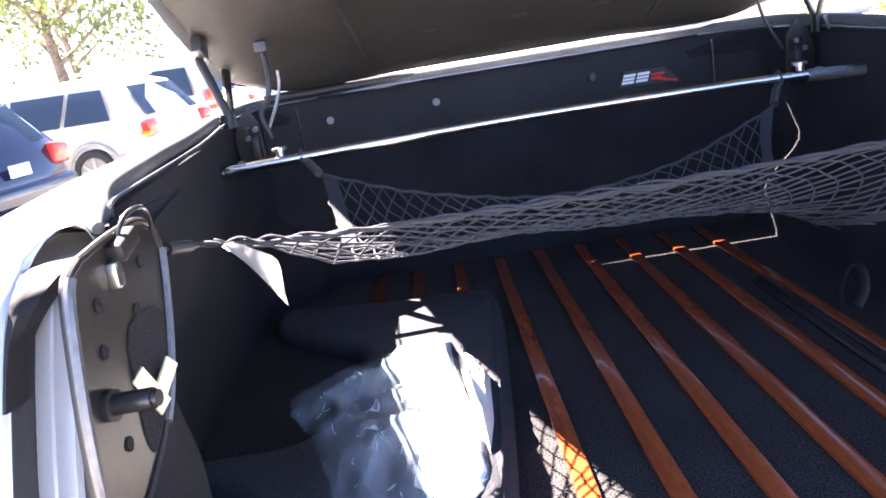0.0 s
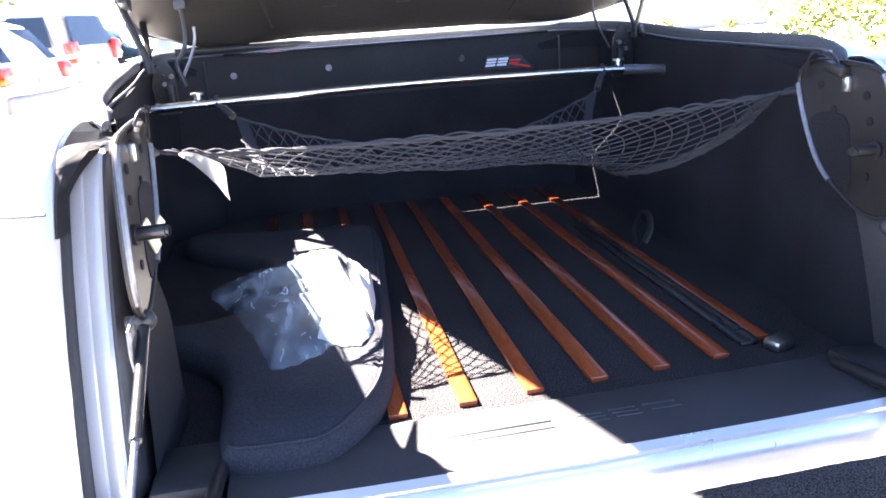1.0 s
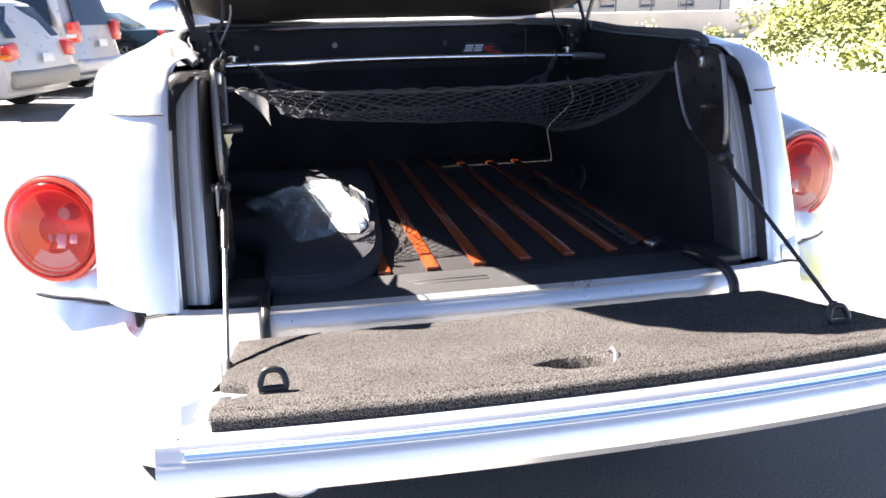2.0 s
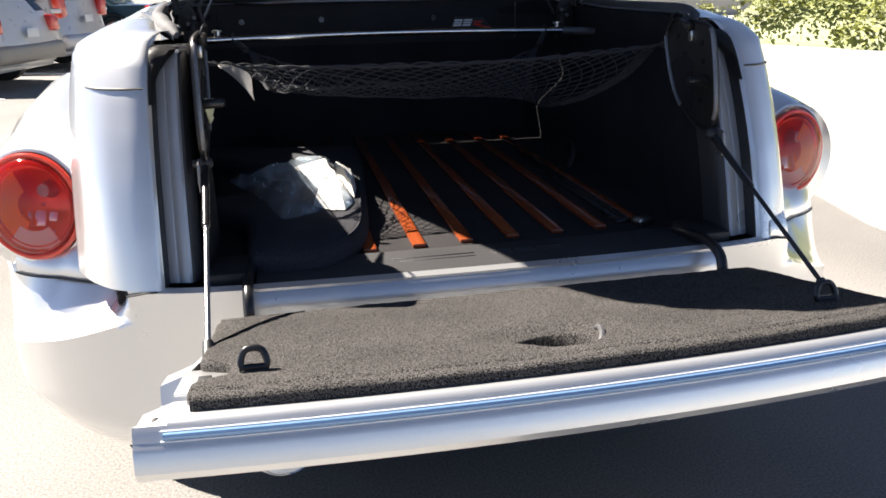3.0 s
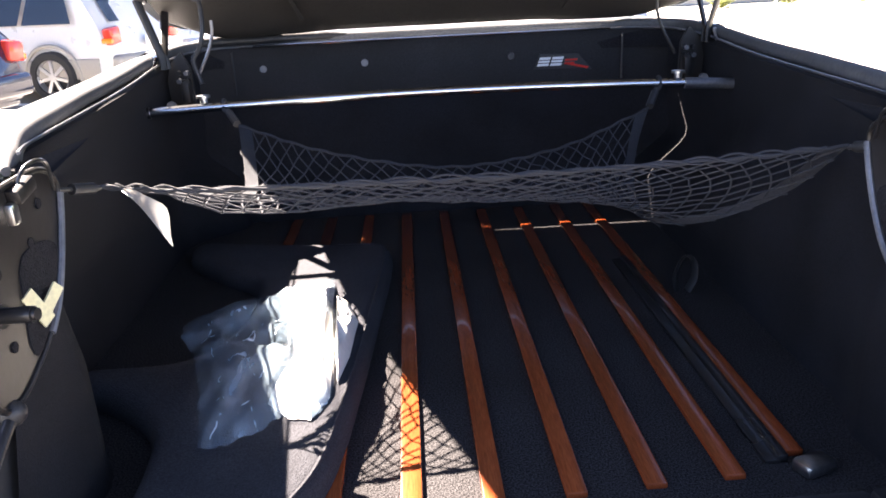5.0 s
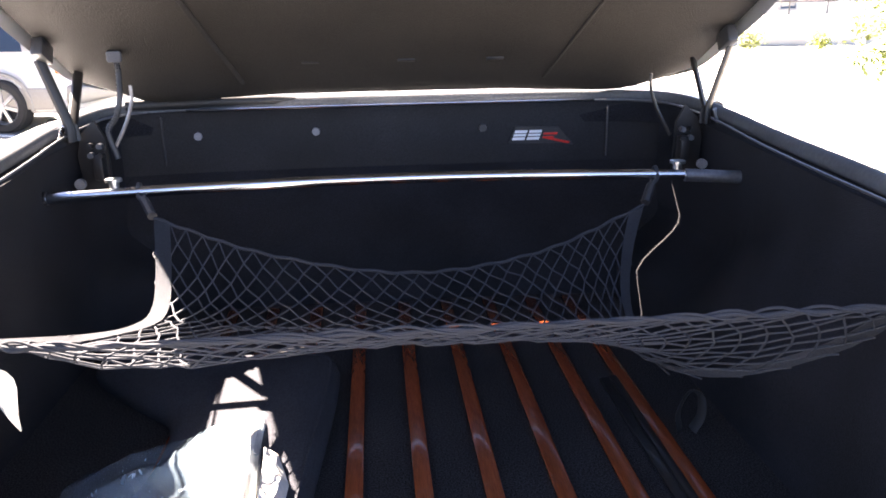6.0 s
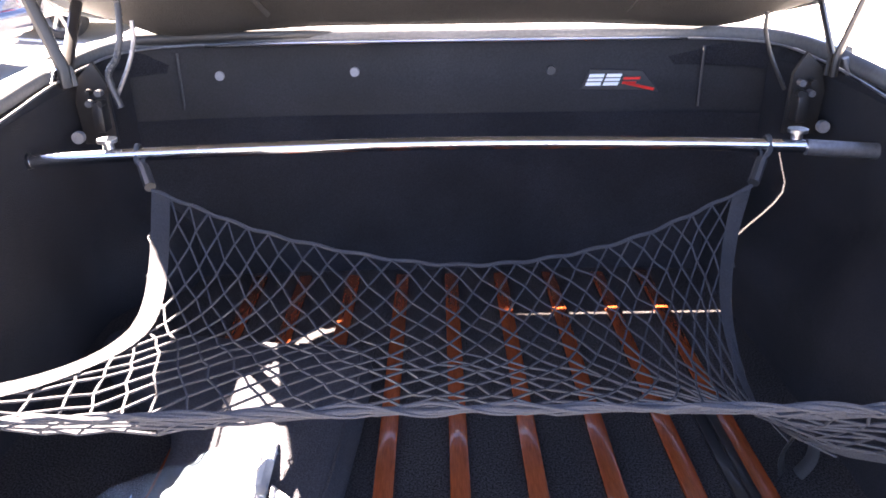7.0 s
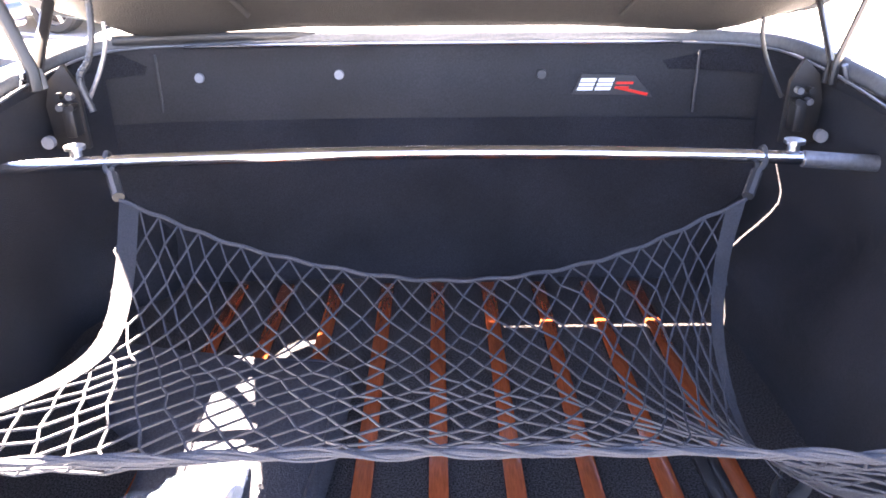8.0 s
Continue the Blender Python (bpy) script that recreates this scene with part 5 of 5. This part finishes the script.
        for k in range(4):
            bm = bmesh.new()
            q = base + Vector((-side * (0.0 + 0.018 * (k % 2)), -0.016, 0.04 - 0.017 * (k // 2)))
            cylinder(bm, q, q + Vector((0, -0.014, 0)), 0.0055, sides=10)
            under(part("bolt", bm, STEEL_SATIN if k % 3 else PLATE, None), hinge)
        bm = bmesh.new()
        q = Vector((side * 0.604, 1.14, 1.057))
        cylinder(bm, q, q + Vector((0, -0.01, 0)), 0.010, sides=14)
        under(part("round_fastener", bm, PALE_PLASTIC, None, "pale round fastener"), hinge)


lid()

# ---------------------------------------------------------------- bar across the bed
def crossbar():
    bm = bmesh.new()
    pts = [(x, 0.972 + 0.03 * (1 - (x / 0.62) ** 2), 1.066 + 0.010 * (1 - (x / 0.62) ** 2)) for x in np.linspace(-0.605, 0.51, 40)]
    tube(bm, pts, 0.0095, 14)
    bar = wpart("cross_bar", bm, CHROME, truck, "polished steel bar across the bed")
    for side in (-1, 1):
        bm = bmesh.new()
        a = 0.505 if side > 0 else 0.60
        cylinder(bm, (side * a, 0.980 if side > 0 else 0.974, 1.069 if side > 0 else 1.067), (side * 0.66, 0.967, 1.061), 0.0115)
        under(part("bar_end", bm, STEEL_SATIN if side > 0 else BLACK_METAL, None, "dull sleeve at the bar's end"), bar)
        bm = bmesh.new()
        cylinder(bm, (side * 0.492, 0.985, 1.080), (side * 0.492, 0.985, 1.090), 0.008)
        cylinder(bm, (side * 0.492, 0.985, 1.090), (side * 0.492, 0.985, 1.095), 0.014)
        under(part("clamp_knob", bm, STEEL, None, "clamp on the bar"), bar)
    return bar


crossbar()

# ---------------------------------------------------------------- cargo net
NET_FRONT = smooth_path([(-0.412, 0.911, 1.041), (-0.23, 0.875, 0.983), (0.0, 0.862, 0.945), (0.215, 0.876, 0.966), (0.415, 0.93, 1.027)], 81)
NET_REAR = smooth_path([(-0.485, 0.388, 1.057), (-0.37, 0.392, 1.047), (-0.2, 0.402, 1.040), (0.0, 0.408, 1.036), (0.2, 0.400, 1.040), (0.36, 0.375, 1.050), (0.492, 0.335, 1.067)], 81)
NET_LEFT = smooth_path([(-0.412, 0.911, 1.041), (-0.387, 0.80, 0.982), (-0.369, 0.70, 0.962), (-0.363, 0.60, 0.980), (-0.380, 0.50, 1.012), (-0.428, 0.425, 1.042), (-0.485, 0.388, 1.057)], 81)
NET_RIGHT = smooth_path([(0.415, 0.93, 1.027), (0.372, 0.85, 0.975), (0.333, 0.74, 0.930), (0.310, 0.60, 0.905), (0.320, 0.515, 0.915), (0.374, 0.452, 0.938), (0.450, 0.39, 0.995), (0.492, 0.335, 1.067)], 81)


def along(curve, f):
    k = min(max(f, 0.0), 1.0) * 80
    i = min(int(k), 79)
    return curve[i].lerp(curve[i + 1], k - i)


def net_point(u, v):
    """u from left to right, v from the front rope to the rear one, both 0 to 1."""
    a, b, c, d = along(NET_FRONT, u), along(NET_REAR, u), along(NET_LEFT, v), along(NET_RIGHT, v)
    left, right = NET_FRONT[0].lerp(NET_REAR[0], v), NET_FRONT[-1].lerp(NET_REAR[-1], v)
    q = a * (1 - v) + b * v + (c - left) * (1 - u) + (d - right) * (u**3.2)
    sag = math.exp(-(((v - 0.79) / 0.13) ** 2)) * lerp([(0.0, 0.0), (0.04, 0.008), (0.12, 0.032), (0.24, 0.032), (0.4, 0.014), (0.8, 0.0)], u)
    return q + Vector((0, 0, 0.008)) * math.sin(math.pi * v) * math.sin(math.pi * u) - Vector((0, 0, sag))


def cargo_net():
    net = thing("cargo_net", (0, 0.65, 1.0), "grey elastic cargo net slung between bar and bed sides", "cargo net")
    bm = bmesh.new()
    U, V = 27, 26
    def cord(a, b, r=0.0014):
        a, b = Vector(a), Vector(b)
        d = (b - a).normalized()
        s = d.orthogonal().normalized()
        t = d.cross(s)
        ring = [[p + r * (math.cos(k * math.pi / 2) * s + math.sin(k * math.pi / 2) * t) for k in range(4)] for p in (a, b)]
        vs = [[bm.verts.new(q) for q in row] for row in ring]
        for k in range(4):
            bm.faces.new((vs[0][k], vs[0][(k + 1) % 4], vs[1][(k + 1) % 4], vs[1][k]))
    def knot(i, j):
        u, v = (i + 0.5 * (j % 2)) / U, 1 - (1 - j / V) ** 1.3
        u = min(max(u, 0.0), 1.0)
        w = 0.006 * noise.noise((i * 1.7, j * 2.3, 5))
        p = net_point(u, v)
        return p + Vector((w, w * 0.7, w * 0.6)) if 0 < v < 1 else p
    for j in range(V):
        for i in range(U):
            a = knot(i, j)
            if j % 2 == 0:
                cord(a, knot(i, j + 1))
                if i > 0:
                    cord(a, knot(i - 1, j + 1))
            else:
                cord(a, knot(i, j + 1))
                cord(a, knot(i + 1, j + 1))
    mesh = wpart("netting", bm, CORD, net)
    mesh["kind"] = "stuff"
    for v, name in ((0, "front_rope"), (1, "rear_rope")):
        bm = bmesh.new()
        tube(bm, [net_point(u, v) + Vector((0, 0, 0.001 + 0.0015 * math.sin(u * 90))) for u in np.linspace(0, 1, 90)], 0.0027, 8)
        wpart(name, bm, CORD, net, "grey elastic edge rope")
    for phase in (0.0, math.pi):
        bm = bmesh.new()
        tube(bm, [net_point(u, 1) + Vector((0, 0.003 * math.cos(u * 62 + phase), 0.002 + (0.0035 + 0.002 * math.sin(u * 17)) * math.sin(u * 62 + phase))) for u in np.linspace(0.03, 0.97, 320)], 0.0016, 6)
        wpart("woven_cord", bm, CORD, net, "cord woven round the rear rope")
    for u in (0, 1):
        bm = bmesh.new()
        sgn = 1 if u == 0 else -1
        rows = [[net_point(u + sgn * w, v) + Vector((0, 0, 0.002)) for w in (0.0, 0.016, 0.036)] for v in np.linspace(0, 1, 24)]
        grid(bm, rows)
        bmesh.ops.solidify(bm, geom=bm.faces[:], thickness=0.003)
        wpart("edge_webbing", bm, WEBBING, net, "grey woven edge band")
    bar_at = (Vector((-0.452, 0.988, 1.0705)), Vector((0.452, 0.988, 1.0705)))
    for k in (0, 1):
        a, b = NET_FRONT[-k], bar_at[k]
        bm = bmesh.new()
        tube(bm, [a.lerp(b, 0.1), a.lerp(b, 0.65)], 0.008, 8)
        tube(bm, smooth_path([a.lerp(b, 0.6), b + Vector((0, -0.013, -0.004)), b + Vector((0, 0.0, 0.014)), b + Vector((0, 0.013, 0.0)), a.lerp(b, 0.7)], 20), 0.004, 8, 0.6)
        wpart("hook_loop", bm, PLASTIC, net, "dark strap loop over the bar")
        c = NET_REAR[-k]
        out = Vector((-0.35 if k == 0 else 0.2, -0.93, 0.22)).normalized()
        bm = bmesh.new()
        tube(bm, [c, c + out * 0.018], 0.0035, 8)
        tube(bm, [c + out * 0.012, c + out * 0.05], 0.0075, 10)
        tube(bm, [c + out * 0.05, c + out * 0.10], 0.003, 8)
        wpart("end_sleeve", bm, PLASTIC, net, "dark plastic end sleeve")
    # added white strip where the edge webbing catches the sun
    bm = bmesh.new()
    spine = smooth_path([(-0.456, 0.380, 1.053), (-0.430, 0.362, 1.034), (-0.404, 0.346, 1.010), (-0.388, 0.338, 0.985)], 14)
    rows = []
    for k, q in enumerate(spine):
        w = (0.004, 0.010, 0.015, 0.018, 0.020, 0.023, 0.025, 0.027, 0.026, 0.021, 0.014, 0.009, 0.005, 0.001)[k]
        rows.append([q + Vector((0.62, 0.05 * math.sin(k * 0.9), 0.76)) * w * f + Vector((0, 0.004 * math.sin(3 * f + k * 0.5), 0)) for f in (0, 0.33, 0.66, 1)])
    grid(bm, rows)
    bmesh.ops.solidify(bm, geom=bm.faces[:], thickness=0.0008)
    wpart("sunlit_band", bm, SUNLIT_BAND, net, "white strip standing for the sunlit edge webbing")


cargo_net()


# ---------------------------------------------------------------- loose things on the floor
def felt_pad():
    """A soft slab with two arms, its edge rolled over."""
    out = smooth_path([(x, y, 0) for x, y in ((-0.415, 0.055), (-0.400, 0.015), (-0.33, 0.006), (-0.278, 0.015), (-0.225, 0.085), (-0.189, 0.186), (-0.165, 0.41), (-0.150, 0.6), (-0.130, 0.88), (-0.150, 0.965), (-0.26, 0.985), (-0.36, 1.005), (-0.44, 1.022), (-0.53, 1.045), (-0.568, 1.025), (-0.568, 0.98), (-0.54, 0.94), (-0.47, 0.865), (-0.395, 0.79), (-0.375, 0.70), (-0.385, 0.58), (-0.42, 0.49), (-0.47, 0.462), (-0.54, 0.460), (-0.585, 0.456), (-0.606, 0.43), (-0.590, 0.405), (-0.545, 0.385), (-0.48, 0.335), (-0.435, 0.27), (-0.420, 0.188), (-0.415, 0.055))], 155)[:-1]
    n = len(out)
    normal = []
    for i in range(n):
        d = (out[(i + 2) % n] - out[i - 2]).normalized()
        normal.append(Vector((-d.y, d.x, 0)))
    panel = thing("felt_pad", (-0.30, 0.55, FLOOR), "dark grey felt-covered cargo pad lying on the bed floor", "cargo pad")
    bm = bmesh.new()
    rings = [[q + w * inset + Vector((0, 0, FLOOR + z)) for q, w in zip(out, normal)] for inset, z in ((0.0, 0.001), (-0.003, 0.015), (0.002, 0.029), (0.009, 0.038), (0.020, 0.043))]
    vs = grid(bm, rings, closed=True)
    rim = vs[-1]
    bmesh.ops.triangle_fill(bm, use_beauty=True, edges=[bm.edges.get((rim[i - 1], rim[i])) for i in range(n)])
    wpart("felt_body", bm, FELT, panel)
    bm = bmesh.new()
    tube(bm, [q + w * 0.012 + Vector((0, 0, FLOOR + 0.040)) for q, w in zip(out[2:50], normal[2:50])], 0.003, 6)
    wpart("welt", bm, FELT, panel, "raised welt along the edge")
    return panel


felt_pad()


def plastic_bag():
    bag = thing("plastic_bag", (-0.29, 0.42, FLOOR + 0.05), "crumpled clear plastic bag half filled with white wrapping", "plastic bag")
    def outline(points):
        return smooth_path([(x, y, 0) for x, y in points + points[:1]], 141)[:-1]
    TOP = FLOOR + 0.0445
    def crumple(x, y, seed):
        """Height of a film thrown into sharp folds that run in several directions."""
        z = 0.0
        for k, (deg, long, short, amp) in enumerate(((20, 3.5, 11.0, 0.012), (78, 4.5, 15.0, 0.010), (-38, 6.0, 22.0, 0.008), (125, 8.0, 30.0, 0.006))):
            c, sn = math.cos(radians(deg)), math.sin(radians(deg))
            u, v = x * c + y * sn, y * c - x * sn
            z += amp * (1 - 2.2 * abs(noise.noise((u * long + seed, v * short, 3.7 * k))))
        return z
    def sheet(edge, mid, seed, h, rings=60, rough=1.0):
        bm = bmesh.new()
        rows = []
        for k in range(rings + 1):
            r = k / rings
            row = []
            for i, q in enumerate(edge):
                at = mid + (q - mid) * r * (1 + 0.035 * noise.noise((i * 0.4, seed, 0)) * r)
                dome = max(0.0, 1 - r**3.0)
                z = h * dome**0.7 + rough * crumple(at.x, at.y, seed) * min(1.0, 0.35 + 1.6 * (1 - r))
                row.append((at.x, at.y, TOP + 0.002 + max(0.0, z)))
            rows.append(row)
        grid(bm, rows[1:], closed=True)
        bm.faces.new([v for v in bm.verts][: len(edge)])
        return bm
    whole = outline([(-0.470, 0.572), (-0.43, 0.612), (-0.38, 0.652), (-0.32, 0.692), (-0.255, 0.735), (-0.229, 0.735), (-0.222, 0.62), (-0.208, 0.44), (-0.200, 0.31), (-0.222, 0.252), (-0.26, 0.257), (-0.285, 0.222), (-0.325, 0.196), (-0.353, 0.205), (-0.377, 0.30), (-0.402, 0.385), (-0.425, 0.455), (-0.462, 0.525)])
    mid = Vector((-0.310, 0.45, 0))
    wpart("film", sheet(whole, mid, 2.0, 0.016), FILM, bag, "clear crinkled film")
    def folded(points, mid, h, seed, lean):
        """A soft white sheet with a clear outline and a few broad folds."""
        bm = bmesh.new()
        edge = []
        for k, q in enumerate(points):
            r = points[(k + 1) % len(points)]
            edge += [Vector((q[0], q[1], 0)).lerp(Vector((r[0], r[1], 0)), f / 9) for f in range(9)]
        rows = []
        for k in range(25):
            r = k / 24
            row = []
            for i, q in enumerate(edge):
                at = mid + (q - mid) * r * (1 + 0.02 * noise.noise((i * 0.5, seed, 0)))
                rise = min(1.0, (1 - r) * 2.6) ** 0.6
                row.append((at.x, at.y, TOP + 0.001 + rise * max(0.003, h + lean * (at.x - mid.x) + 0.55 * crumple(at.x, at.y, seed))))
            rows.append(row)
        vs = grid(bm, rows[1:], closed=True)
        bm.faces.new(vs[0][::-1])
        return bm
    # wrapping outlined to the sunlit area, its white also standing for lit film
    wpart("white_wrapping", folded([(-0.316, 0.688), (-0.238, 0.738), (-0.230, 0.715), (-0.227, 0.62), (-0.211, 0.44), (-0.203, 0.31), (-0.223, 0.256), (-0.253, 0.262), (-0.286, 0.303), (-0.258, 0.335), (-0.262, 0.41), (-0.278, 0.50), (-0.290, 0.585)], Vector((-0.243, 0.48, 0)), 0.012, 8.1, 0.05), WRAP, bag, "creased white wrapping shaped to the bag's sunlit part")
    wpart("folded_flap", folded([(-0.220, 0.632), (-0.197, 0.616), (-0.178, 0.552), (-0.184, 0.43), (-0.196, 0.345), (-0.208, 0.45)], Vector((-0.198, 0.51, 0)), 0.018, 3.3, -0.5), WRAP, bag, "folded white flap")
    return bag


plastic_bag()

cab()

# ---------------------------------------------------------------- the lot around
pale_pavement()
hedge_bank()
far_building()
lot_lines()
parked_car("pearl white wagon with tan lower cladding", (-3.62, 10.45, 0), 78, CAR_PEARL, 4.7, 1.76, 1.52, RED_LAMP, "wagon", CAR_TAN)
parked_car("silver sport utility car with red tail lamps", (-3.50, 13.35, 0), 78, CAR_SILVER, 4.4, 1.80, 1.72, RED_LAMP, "suv")
parked_car("dark blue car parked with its rear to the lane", (-4.35, 7.2, 0), 78, CAR_BLUE, 4.3, 1.74, 1.48, RED_LAMP, "wagon")
parked_car("dark green sedan parked beyond the others", (-3.2, 20.3, 0), 80, CAR_GREEN, 4.6, 1.78, 1.42, RED_LAMP, "sedan")
parked_car("dark blue sedan parked farther along the row", (-4.4, 16.8, 0), 79, CAR_BLUE, 4.5, 1.76, 1.50, RED_LAMP, "sedan")
tree(-9.5, 20.0, 6.5, 2.6, 3)
tree(-13.0, 29.0, 7.5, 3.0, 8)
tree(-4.0, 36.0, 7.0, 2.8, 11)
